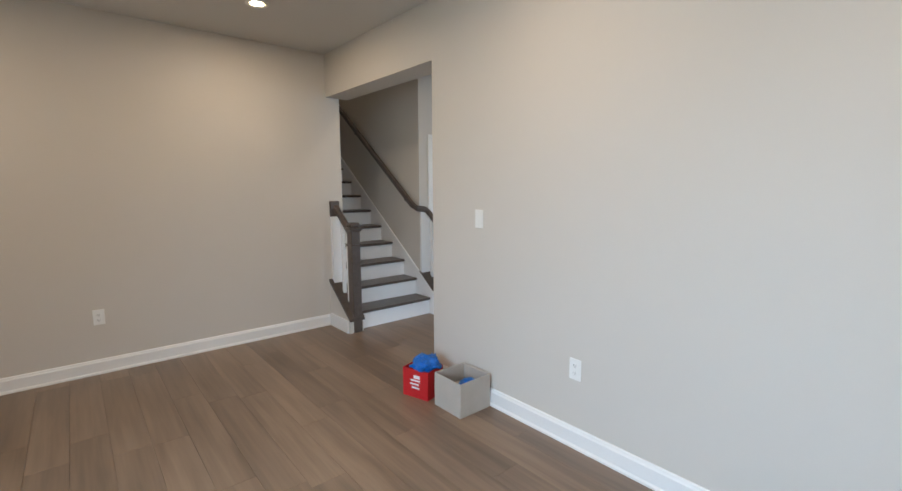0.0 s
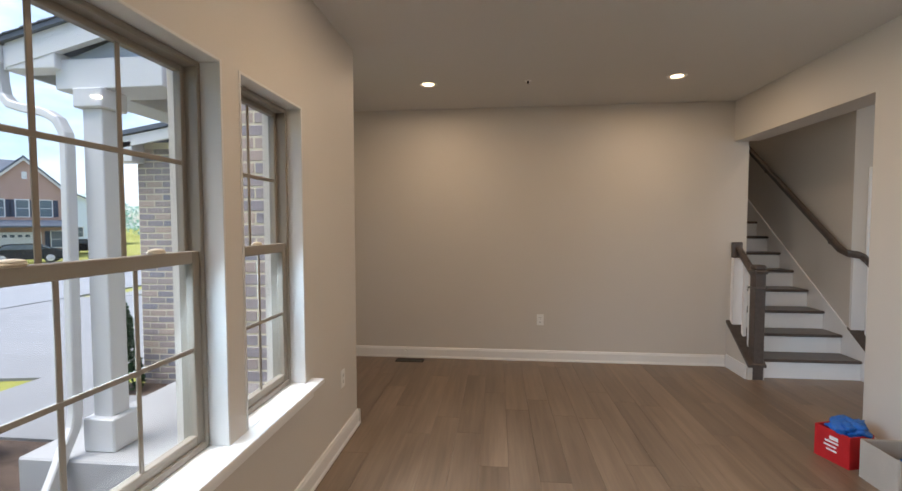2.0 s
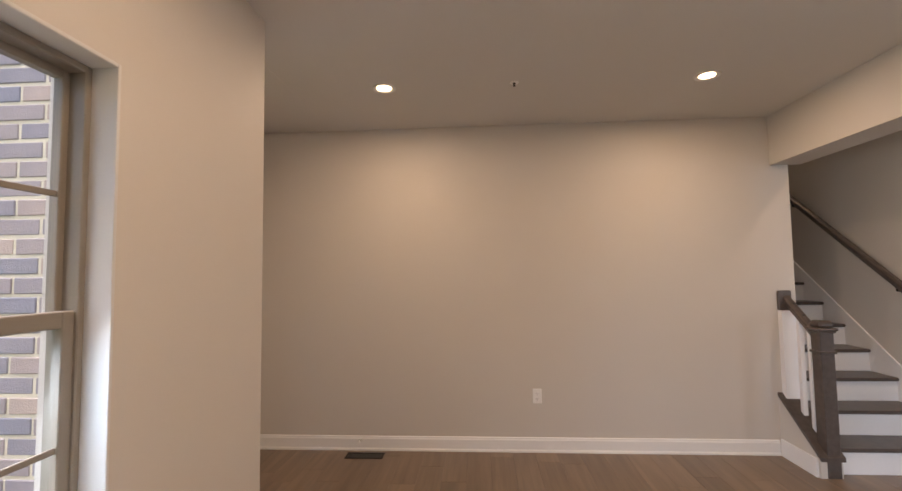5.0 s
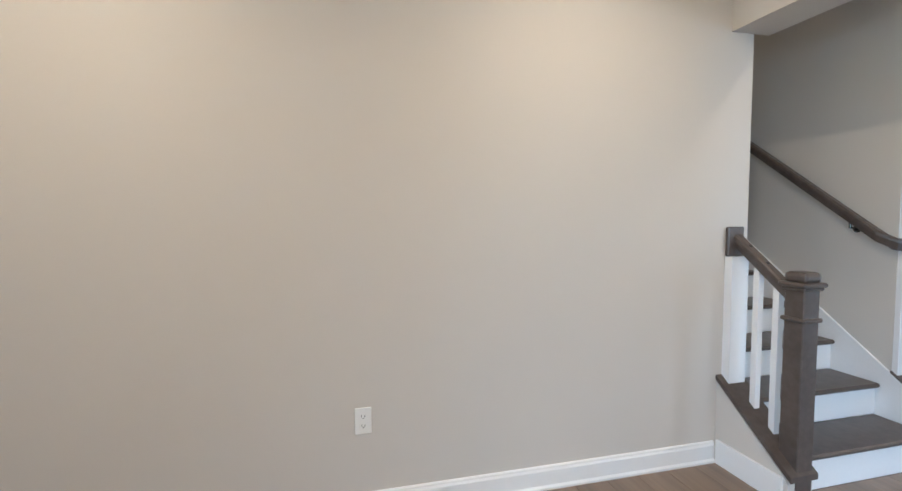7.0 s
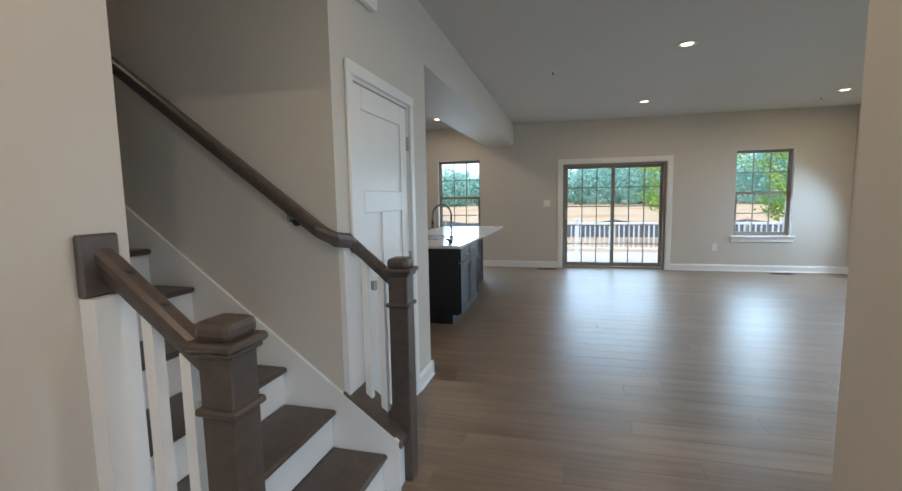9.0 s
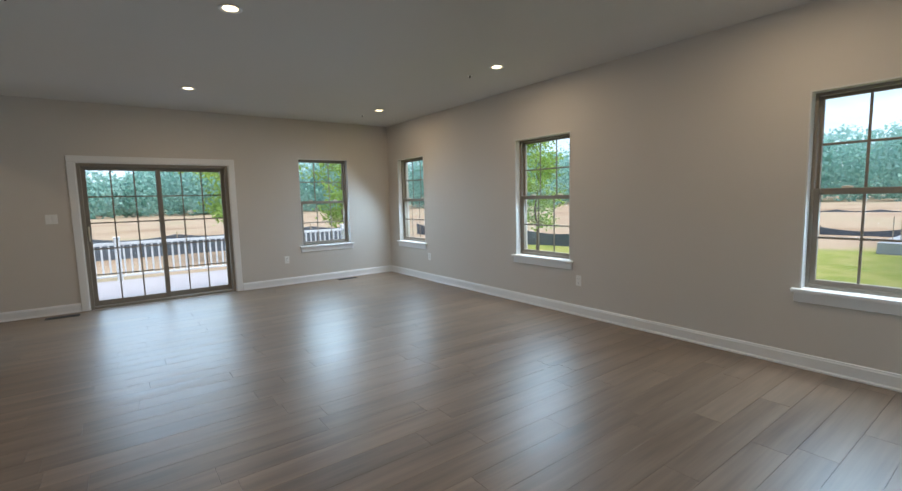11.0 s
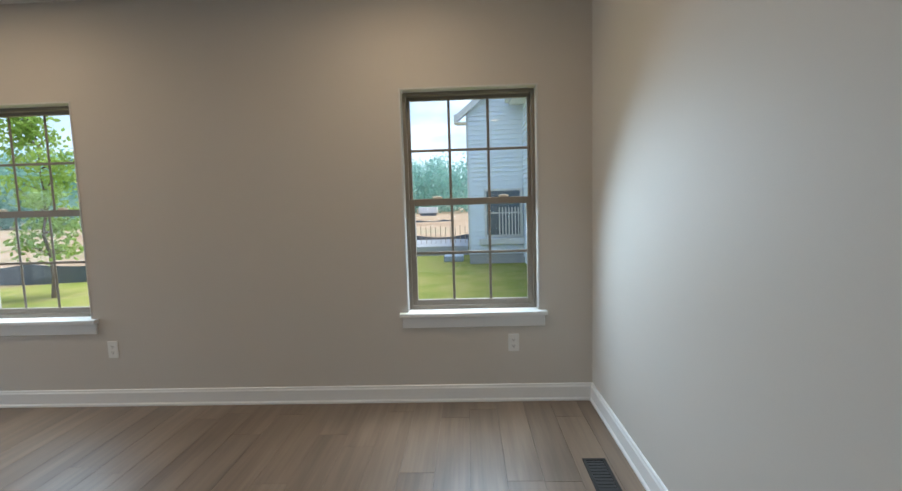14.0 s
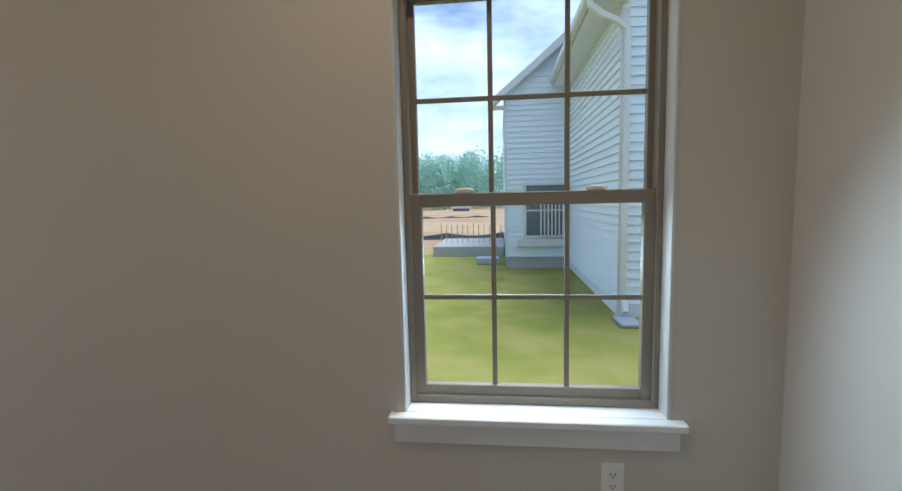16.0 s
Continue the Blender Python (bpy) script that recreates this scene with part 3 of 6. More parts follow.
def staircase():
    st = thing("staircase", "straight staircase with dark-stained treads, white risers and newel posts", "staircase", (0, 0, 0), kind="structure")
    for i in range(16):
        y = NOSE + RUN * i
        z = RISE * (i + 1)
        x0 = SX0 + 0.016 if y > -0.02 else 0.118
        x1 = SX1 - 0.016
        if i < 15:
            bm = bmesh.new()
            add_box(bm, x0, x1, y, y + RUN + 0.03, z - 0.028, z, 0.009)
            part("tread", bm, STAIN, st)
        part("riser", box(x0, x1, y + 0.028, y + 0.045, z - RISE, z - 0.029), RISER, st)
    # skirt boards on the stairwell walls
    k = RISE / RUN

    def skirt(x0, x1, ya, yb):
        base = lambda y: RISE + (y - NOSE) * k
        foot = [(ya, 0.0), (-0.15, 0.0)] if ya < -0.3 else [(ya, max(0.0, base(ya) - 0.20))]
        return prism(foot + [(yb, base(yb) - 0.20), (yb, base(yb) + 0.105), (ya, base(ya) + 0.105)], "x", x0, x1)
    part("skirt_board", skirt(SX1 - 0.016, SX1 - 0.001, -0.43, 3.4), RISER, st)
    part("skirt_board", skirt(SX0 + 0.001, SX0 + 0.016, 0.0, 3.4), RISER, st)
    base = lambda y: RISE + (y - NOSE) * k
    # closed stringers on the open sides, with stained caps
    for xa, xb, ye, xc, up in ((-0.03, 0.118, 0.0, (-0.038, 0.126), 0.0), (1.0305, 1.19, YD, (1.016, 1.20), 0.095)):
        mat = PAINT if xa < 0 else RISER
        yn = -0.42
        part("stringer", prism([(yn, 0.0), (ye - 0.001, 0.0), (ye - 0.001, base(ye) - 0.02 + up), (yn + 0.02, base(yn) - 0.02 + up), (yn, base(yn) - 0.05 + up)], "x", xa, xb), mat, st)
        part("stringer_cap", prism([(yn - 0.02, base(yn) - 0.035 + up), (ye - 0.002, base(ye) - 0.02 + up + 0.012), (ye - 0.002, base(ye) + 0.018 + up), (yn - 0.02, base(yn) - 0.006 + up)], "x", *xc), STAIN, st)
        if xa < 0:
            part("stringer_base", prism([(yn + 0.02, 0), (ye - 0.022, 0), (ye - 0.022, 0.13), (yn + 0.02, 0.13)], "x", xa - 0.016, xa - 0.001), TRIM, st)
    newel_post("newel_post", st, 0.06, -0.38)
    newel_post("newel_post", st, 1.155, -0.41)

    def rail(points, nm="handrail"):
        bm = bmesh.new()
        prof = [(-0.022, -0.028), (0.022, -0.028), (0.026, -0.012), (0.030, 0.006), (0.028, 0.022), (0.016, 0.032), (-0.016, 0.032), (-0.028, 0.022), (-0.030, 0.006), (-0.026, -0.012)]
        rings = []
        for i, p in enumerate(points):
            a = Vector(points[max(0, i - 1)])
            b = Vector(points[min(len(points) - 1, i + 1)])
            d = (b - a).normalized()
            side = d.cross(Vector((0, 0, 1))).normalized()
            rings.append([bm.verts.new(Vector(p) + side * u + Vector((0, 0, 1)) * v * 1.15) for u, v in prof])
        for r0, r1 in zip(rings, rings[1:]):
            for i in range(len(prof)):
                j = (i + 1) % len(prof)
                bm.faces.new((r0[i], r0[j], r1[j], r1[i]))
        bm.faces.new(rings[0][::-1])
        bm.faces.new(rings[-1])
        return part(nm, bm, STAIN, st)
    rail([(0.06, -0.34, 0.975), (0.06, -0.025, 1.225)])
    for y in (-0.10, -0.20):
        z = 0.975 + (y + 0.34) * 0.79 + 0.037
        part("bolt_hole", cyl((0.06, y, z - 0.01), (0.06, y, z + 0.003), 0.010, 12), SLOT, st, "dark bolt hole in the rail")
    part("rosette", box(-0.005, 0.10, -0.026, -0.002, 1.14, 1.30, 0.006), STAIN, st)
    rail([(1.155, -0.37, 0.985), (1.13, -0.20, 1.145), (1.09, -0.175, 1.18), (0.99, -0.165, 1.195), (0.965, -0.10, 1.24), (0.965, 3.3, 1.24 + 3.4 * k)])
    for y in (0.05, 1.2, 2.4):
        z = 1.24 + (y + 0.10) * k - 0.035
        bm = bmesh.new()
        add_cyl(bm, (1.029, y, z - 0.04), (1.02, y, z - 0.04), 0.022, 14)
        add_cyl(bm, (1.025, y, z - 0.04), (0.965, y, z - 0.03), 0.007, 10)
        add_cyl(bm, (0.965, y, z - 0.035), (0.965, y, z), 0.007, 10)
        part("rail_bracket", bm, STEEL, st)
    # balusters and white half posts
    for x in (0.06, 1.145):
        for y in (-0.265, -0.155) if x < 1 else (-0.315, -0.235):
            zt = (0.975 + (y + 0.34) * 0.79 if x < 1 else 0.985 + (y + 0.37) * 0.94) - 0.03
            part("baluster", box(x - 0.016, x + 0.016, y - 0.016, y + 0.016, base(y) - 0.02 + (0.0 if x < 1 else 0.09), zt), RISER, st)
    part("half_post", box(0.0, 0.108, -0.05, -0.001, base(-0.03) - 0.0, 1.14), RISER, st)
    part("half_post", box(1.032, 1.20, YD - 0.028, YD - 0.001, base(YD) - 0.0, 1.17), RISER, st)


staircase()


# ---------------------------------------------------------------- recessed lamps, seen and added
def recessed_lamp(x, y, z=None, watts=LAMP_WATTS):
    z = H if z is None else z
    la = thing("recessed_light", "white-trimmed recessed ceiling light, switched on", "ceiling light", (x, y, z), group="recessed lights")
    bm = bmesh.new()
    n = 28
    rings = []
    for r, z in ((0.080, -0.001), (0.078, -0.006), (0.070, -0.008), (0.060, -0.004), (0.052, -0.001)):
        rings.append([bm.verts.new((r * math.cos(2 * math.pi * i / n), r * math.sin(2 * math.pi * i / n), z)) for i in range(n)])
    for a, b in zip(rings, rings[1:]):
        for i in range(n):
            j = (i + 1) % n
            bm.faces.new((a[i], a[j], b[j], b[i]))
    part("trim_ring", bm, TRIM, la, smooth=True)
    part("diffuser", cyl((0, 0, -0.0015), (0, 0, -0.003), 0.050, 24), GLOW, la, "glowing warm diffuser")
    data = bpy.data.lights.new("lamp", "AREA")
    data.shape = "DISK"
    data.size = 0.095
    data.energy = watts
    data.color = LAMP_COLOUR
    ob = new("lamp", data)
    ob.parent = la
    ob.location = (0, 0, -0.012)


# The one at (-0.90, -4.80) is unseen, placed by the row's spacing.
# The one at (-2.55, -2.86) is unseen, added to brighten the window wall.
for x, y in ((-3.03, -0.87), (-0.90, -0.87), (-0.90, -2.86), (-2.55, -2.86), (-0.90, -4.80)):
    recessed_lamp(x, y)
for x, y in ((1.45, -4.80), (3.95, -4.79), (6.62, -4.80), (3.88, -2.22), (6.52, -2.25), (6.9, 1.05), (4.4, 1.05)):
    recessed_lamp(x, y, watts=0.92 * LAMP_WATTS)
recessed_lamp(0.55, -1.15, watts=0.5 * LAMP_WATTS)
# Added fill lamp, unseen, standing in for light from upstairs.
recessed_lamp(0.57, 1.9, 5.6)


def sprinkler(x, y):
    s = thing("sprinkler_head", "small concealed ceiling sprinkler head", "sprinkler", (x, y, H), group="sprinklers")
    part("plate", cyl((0, 0, -0.0005), (0, 0, -0.004), 0.03, 20), PLATE, s)
    part("nozzle", cyl((0, 0, -0.004), (0, 0, -0.028), 0.010, 12, 0.006), STEEL, s)


for x, y in ((4.36, -4.76), (7.1, -4.75), (1.93, -4.74), (4.45, -1.0), (-2.15, -0.88)):
    sprinkler(x, y)


# ---------------------------------------------------------------- wall plates
def plate(kind, m):
    if kind == "outlet":
        o = thing("wall_outlet", "white duplex wall outlet plate", "outlet", group="wall outlets")
    else:
        o = thing("light_switch", "white rocker light switch plate", "light switch", group="light switches")
    o.matrix_basis = m
    w = 0.037 if kind != "double" else 0.060
    part("cover_plate", box(-w, w, -0.006, -0.0005, -0.060, 0.060, 0.0022), PLATE, o)
    if kind == "outlet":
        for z in (-0.021, 0.021):
            bm = bmesh.new()
            add_box(bm, -0.017, 0.017, -0.008, -0.006, z - 0.0145, z + 0.0145, 0.0008)
            r = part("receptacle", bm, PLATE, o)
            bm = bmesh.new()
            add_box(bm, -0.0085, -0.006, -0.0088, -0.008, z - 0.003, z + 0.007)
            add_box(bm, 0.006, 0.0085, -0.0088, -0.008, z - 0.003, z + 0.007)
            add_cyl(bm, (0, -0.008, z - 0.008), (0, -0.0088, z - 0.008), 0.0028, 10)
            part("slot", bm, SLOT, r)
    else:
        for x in ((0,) if kind == "switch" else (-0.025, 0.025)):
            bm = bmesh.new()
            add_box(bm, x - 0.016, x + 0.016, -0.010, -0.006, -0.032, 0.032, 0.002)
            part("rocker", bm, PLATE, o)
    return o


def turned(x, y, z, rz):
    return pose(x, y, z, 0, 0, rz)


plate("outlet", turned(-1.945, 0.0, 0.45, 0))
plate("outlet", turned(0.0, -2.99, 0.45, -90))
plate("switch", turned(0.0, -2.225, 1.235, -90))
plate("outlet", turned(XW, -2.02, 0.45, 90))
for x in (0.77, 3.56, 6.64):
    plate("outlet", turned(x, YS, 0.405, 180))
plate("outlet", turned(XE, -3.68, 0.42, -90))
plate("double", turned(XE, -0.78, 1.235, -90))
plate("outlet", turned(XG, -3.52, 0.42, 90))
plate("outlet", turned(XG, -3.17, 0.42, 90))

ch = thing("door_chime", "white plastic door chime box high on the wall", "door chime", (1.38, YD, 2.44))
part("case", box(-0.10, 0.10, -0.045, -0.001, -0.085, 0.085, 0.008), PLATE, ch)


# ---------------------------------------------------------------- floor registers
def register(x, y, w, d):
    r = thing("floor_register", "dark bronze louvred floor register", "floor vent", (x, y, 0), group="floor registers")
    bm = bmesh.new()
    f = 0.018
    for q in ((-w, w, -d, -d + f), (-w, w, d - f, d), (-w, -w + f, -d + f, d - f), (w - f, w, -d + f, d - f)):
        add_box(bm, *q, 0.0005, 0.005, 0.0015)
    part("frame", bm, BRONZE, r)
    # Flat sheet coloured as the dark duct below; the slats share its near-black.
    part("dark_throat_sheet", box(-w + f, w - f, -d + f, d - f, 0.0004, 0.0008), SLOT, r)
    long_y = d > w
    a, b = (d - f, w - f) if long_y else (w - f, d - f)
    n = 14
    for i in range(n):
        u = -a + 2 * a * (i + 0.5) / n
        q = (-b, b, u - 0.004, u + 0.004) if long_y else (u - 0.004, u + 0.004, -b, b)
        part("slat", box(*q, 0.001, 0.0032), SLOT, r)


register(-3.36, -0.13, 0.155, 0.06)
register(0.435, -4.74, 0.06, 0.20)
register(7.80, -4.66, 0.06, 0.17)
register(7.75, -0.80, 0.06, 0.17)


# ---------------------------------------------------------------- door stops
def door_stop(x, y, z, d):
    s = thing("door_stop", "small spring door stop on the baseboard", "door stop", (x, y, z), group="door stops")
    part("spring", cyl((0, 0, 0), (d[0] * 0.06, d[1] * 0.06, 0), 0.005, 10), NICKEL, s)
    part("tip", cyl((d[0] * 0.06, d[1] * 0.06, 0), (d[0] * 0.075, d[1] * 0.075, 0), 0.008, 10), PLATE, s)


door_stop(-3.42, -0.016, 0.09, (0, -1))
door_stop(2.416, -0.09, 0.10, (1, 0))


# ---------------------------------------------------------------- storage bin and red tote
FABRIC = material("grey_beige_bin_fabric", (0.46, 0.42, 0.37), 0.85, vary=0.06, scale=8, fine=400, bump=0.25, bump_scale=700)
FABRIC_IN = material("bin_lining", (0.40, 0.36, 0.32), 0.9, vary=0.05, scale=8, fine=300, bump=0.2)
RED = material("red_tote_fabric", (0.52, 0.012, 0.016), 0.55, vary=0.12, scale=9, fine=200, bump=0.12)
BLUE = material("blue_plastic_sheet", (0.010, 0.13, 0.52), 0.4, vary=0.3, scale=14, fine=120, bump=0.3)
WHITE_INK = material("white_print", (0.80, 0.78, 0.78), 0.6, vary=0.02)


def open_box(w, d, h, t):
    bm = bmesh.new()
    add_box(bm, -w, w, -d, d, 0.0, t)
    add_box(bm, -w, w, -d, -d + t, t, h, 0.002)
    add_box(bm, -w, w, d - t, d, t, h, 0.002)
    add_box(bm, -w, -w + t, -d + t, d - t, t, h, 0.002)
    add_box(bm, w - t, w, -d + t, d - t, t, h, 0.002)
    return bm


def crumple(rx, ry, rz, seed, n=3, amp=0.35):
    bm = bmesh.new()
    bmesh.ops.create_icosphere(bm, subdivisions=n, radius=1.0)
    for v in bm.verts:
        p = v.co.copy()
        k = 1 + amp * noise.noise(p * 2.1 + Vector((seed, seed * 2, 0))) + amp * 0.6 * noise.noise(p * 5.0 + Vector((0, seed, seed)))
        v.co = Vector((p.x * rx, p.y * ry, p.z * rz)) * k
    return bm


bn = thing("storage_bin", "grey-beige fabric cube bin, open top, half empty", "storage bin", (-0.158, -2.232, 0))
part("body", open_box(0.131, 0.131, 0.226, 0.006), FABRIC, bn)
part("lining", open_box(0.123, 0.123, 0.220, 0.004), FABRIC_IN, bn)
sc = finish("shop_cloth", crumple(0.06, 0.045, 0.03, 3.1), BLUE, smooth=True)
sc.matrix_basis = Matrix.Translation((-0.128, -2.252, 0.155))
tagged(sc, "crumpled blue plastic cloth lying in the bin", "cloth")
fl_box = finish("filler_carton", box(-0.09, 0.09, -0.09, 0.09, 0, 0.126, 0.01), FABRIC_IN)
fl_box.matrix_basis = Matrix.Translation((-0.158, -2.232, 0.008))
tagged(fl_box, "plain carton inside the bin", "carton")

rt = thing("red_tote", "red fabric tote box with white print, blue plastic on top", "tote box", (-0.185, -1.955, 0))
rt.matrix_basis = pose(-0.245, -1.915, 0, 0, 0, 17)
part("body", open_box(0.092, 0.108, 0.20, 0.005), RED, rt)
bm = bmesh.new()
for i, (y0, y1) in enumerate(((-0.040, 0.012), (-0.042, 0.040), (-0.030, 0.046), (-0.034, 0.030))):
    z = 0.150 - 0.026 * i
    add_box(bm, -0.0935, -0.0923, y0, y1, z - (0.012 if i == 0 else 0.006), z + (0.012 if i == 0 else 0.005))
part("print", bm, WHITE_INK, rt)
pl = finish("plastic_bundle", crumple(0.11, 0.085, 0.05, 7.7, 4, 0.5), BLUE, smooth=True)
pl.matrix_basis = pose(-0.225, -1.925, 0.214, 0, 0, 35)
tagged(pl, "crumpled bright blue plastic bundle on the tote", "plastic bundle")


# ---------------------------------------------------------------- kitchen island
def island():
    x0, x1, y0, y1, top = 3.80, 6.50, -0.045, 0.93, 0.865
    tagged(finish("worktop", box(x0 - 0.03, 6.96, y0 - 0.035, y1 + 0.04, top - 0.032, top, 0.004), QUARTZ), "white quartz island worktop", "worktop")
    zc = top - 0.033
    # two drawer-and-door units at one end of the island
    for i in range(2):
        a = x0 + 0.48 * i
        c = thing("island_cabinet", "near-black island base cabinet with one drawer and a shaker door", "cabinet", (a + 0.24, y0, 0), group="island cabinets")
        w = 0.239
        part("body", box(-w, w, 0.0, y1 - y0, 0.10, zc, 0.002), NAVY, c)
        part("toe_kick", box(-w, w, 0.07, y1 - y0 - 0.01, 0.0, 0.10), NAVY, c)
        for nm, za, zb in (("drawer_front", zc - 0.15, zc - 0.012), ("door", 0.115, zc - 0.162)):
            u0, u1 = -w + 0.008, w - 0.008
            p = part(nm, box(u0, u1, -0.018, -0.0005, za, zb, 0.002), NAVY, c)
            f = 0.055 if nm == "door" else 0.032
            bm = bmesh.new()
            for q in ((u0, u0 + f, za, zb), (u1 - f, u1, za, zb), (u0 + f, u1 - f, za, za + f), (u0 + f, u1 - f, zb - f, zb)):
                add_box(bm, q[0], q[1], -0.026, -0.0182, q[2], q[3], 0.002)
            part("shaker_frame", bm, NAVY, p)
            bm = bmesh.new()
            if nm == "door":
                xx = u1 - 0.028
                add_cyl(bm, (xx, -0.050, zb - 0.05), (xx, -0.026, zb - 0.05), 0.006, 10)
                add_cyl(bm, (xx, -0.058, zb - 0.05), (xx, -0.046, zb - 0.05), 0.014, 14)
                part("knob", bm, NICKEL, p, "nickel round knob")
            else:
                zz = (za + zb) / 2
                add_cyl(bm, (-0.06, -0.050, zz), (0.06, -0.050, zz), 0.005, 10)
                for sx in (-0.05, 0.05):
                    add_cyl(bm, (sx, -0.050, zz), (sx, -0.018, zz), 0.004, 8)
                part("handle", bm, NICKEL, p, "nickel bar handle")
    # recessed seating side under the overhang
    bk = thing("island_seating_side", "near-black panelled island base set back under the worktop", "cabinet", ((x0 + 0.97 + x1) / 2, 0.20, 0))
    w = (x1 - x0 - 0.97) / 2
    part("body", box(-w, w, 0.0, y1 - 0.20, 0.0, zc, 0.002), NAVY, bk)
    part("base_trim", box(-w, w, -0.014, -0.001, 0.0, 0.10, 0.003), NAVY, bk)
    for i in range(3):
        a = -w + 2 * w * i / 3
        b = -w + 2 * w * (i + 1) / 3
        bm = bmesh.new()
        for q in ((a + 0.004, a + 0.06, 0.11, zc - 0.01), (b - 0.06, b - 0.004, 0.11, zc - 0.01), (a + 0.06, b - 0.06, 0.11, 0.17), (a + 0.06, b - 0.06, zc - 0.07, zc - 0.01)):
            add_box(bm, q[0], q[1], -0.010, -0.001, q[2], q[3], 0.002)
        part("panel_frame", bm, NAVY, bk)
    bmw = bmesh.new()
    fx, fy = 4.66, 0.25
    add_cyl(bmw, (fx, fy, top), (fx, fy, top + 0.035), 0.027, 16)
    pts = [(fx, fy, top + 0.03)] + [(fx, fy + 0.12 - 0.12 * math.cos(a), top + 0.30 + 0.12 * math.sin(a)) for a in [math.pi * k / 12 for k in range(13)]] + [(fx, fy + 0.245, top + 0.20)]
    for p, q in zip(pts, pts[1:]):
        add_cyl(bmw, p, q, 0.012, 12)
    add_cyl(bmw, pts[-1], (fx, fy + 0.25, top + 0.13), 0.016, 12)
    fc = thing("kitchen_faucet", "steel gooseneck kitchen faucet on the island", "faucet")
    part("spout", bmw, FAUCET, fc, smooth=True)
    bm = bmesh.new()
    add_cyl(bm, (fx + 0.02, fy, top + 0.065), (fx + 0.09, fy, top + 0.09), 0.006, 10)
    part("lever", bm, FAUCET, fc)
    bm = bmesh.new()
    add_box(bm, 4.40, 5.05, 0.36, 0.376, top + 0.0005, top + 0.004)
    add_box(bm, 4.40, 5.05, 0.744, 0.76, top + 0.0005, top + 0.004)
    add_box(bm, 4.40, 4.416, 0.376, 0.744, top + 0.0005, top + 0.004)
    add_box(bm, 5.034, 5.05, 0.376, 0.744, top + 0.0005, top + 0.004)
    sk = thing("sink", "dark steel sink set in the island worktop", "sink", (0, 0, 0))
    part("rim", bm, STEEL, sk)
    # Flat near-black sheet in place of the sink's dark hollow.
    part("dark_basin_sheet", box(4.417, 5.033, 0.377, 0.743, top + 0.0005, top + 0.0015), SLOT, sk)
    dr = thing("soap_dispenser", "small dark soap dispenser lying on the worktop", "soap dispenser", (4.12, 0.12, top))
    part("base", cyl((0, 0, 0.0), (0, 0, 0.02), 0.028, 16, 0.022), STEEL, dr)
    part("nozzle", cyl((-0.01, 0, 0.022), (0.05, 0.06, 0.028), 0.012, 10), STEEL, dr)


island()


# ---------------------------------------------------------------- outside: ground
GROUND = -0.42


def ground_z(x, y):
    k = min(1.0, max(0.0, (-x - 8.0) / 24.0))
    return GROUND - 0.85 * k * k * (3 - 2 * k)


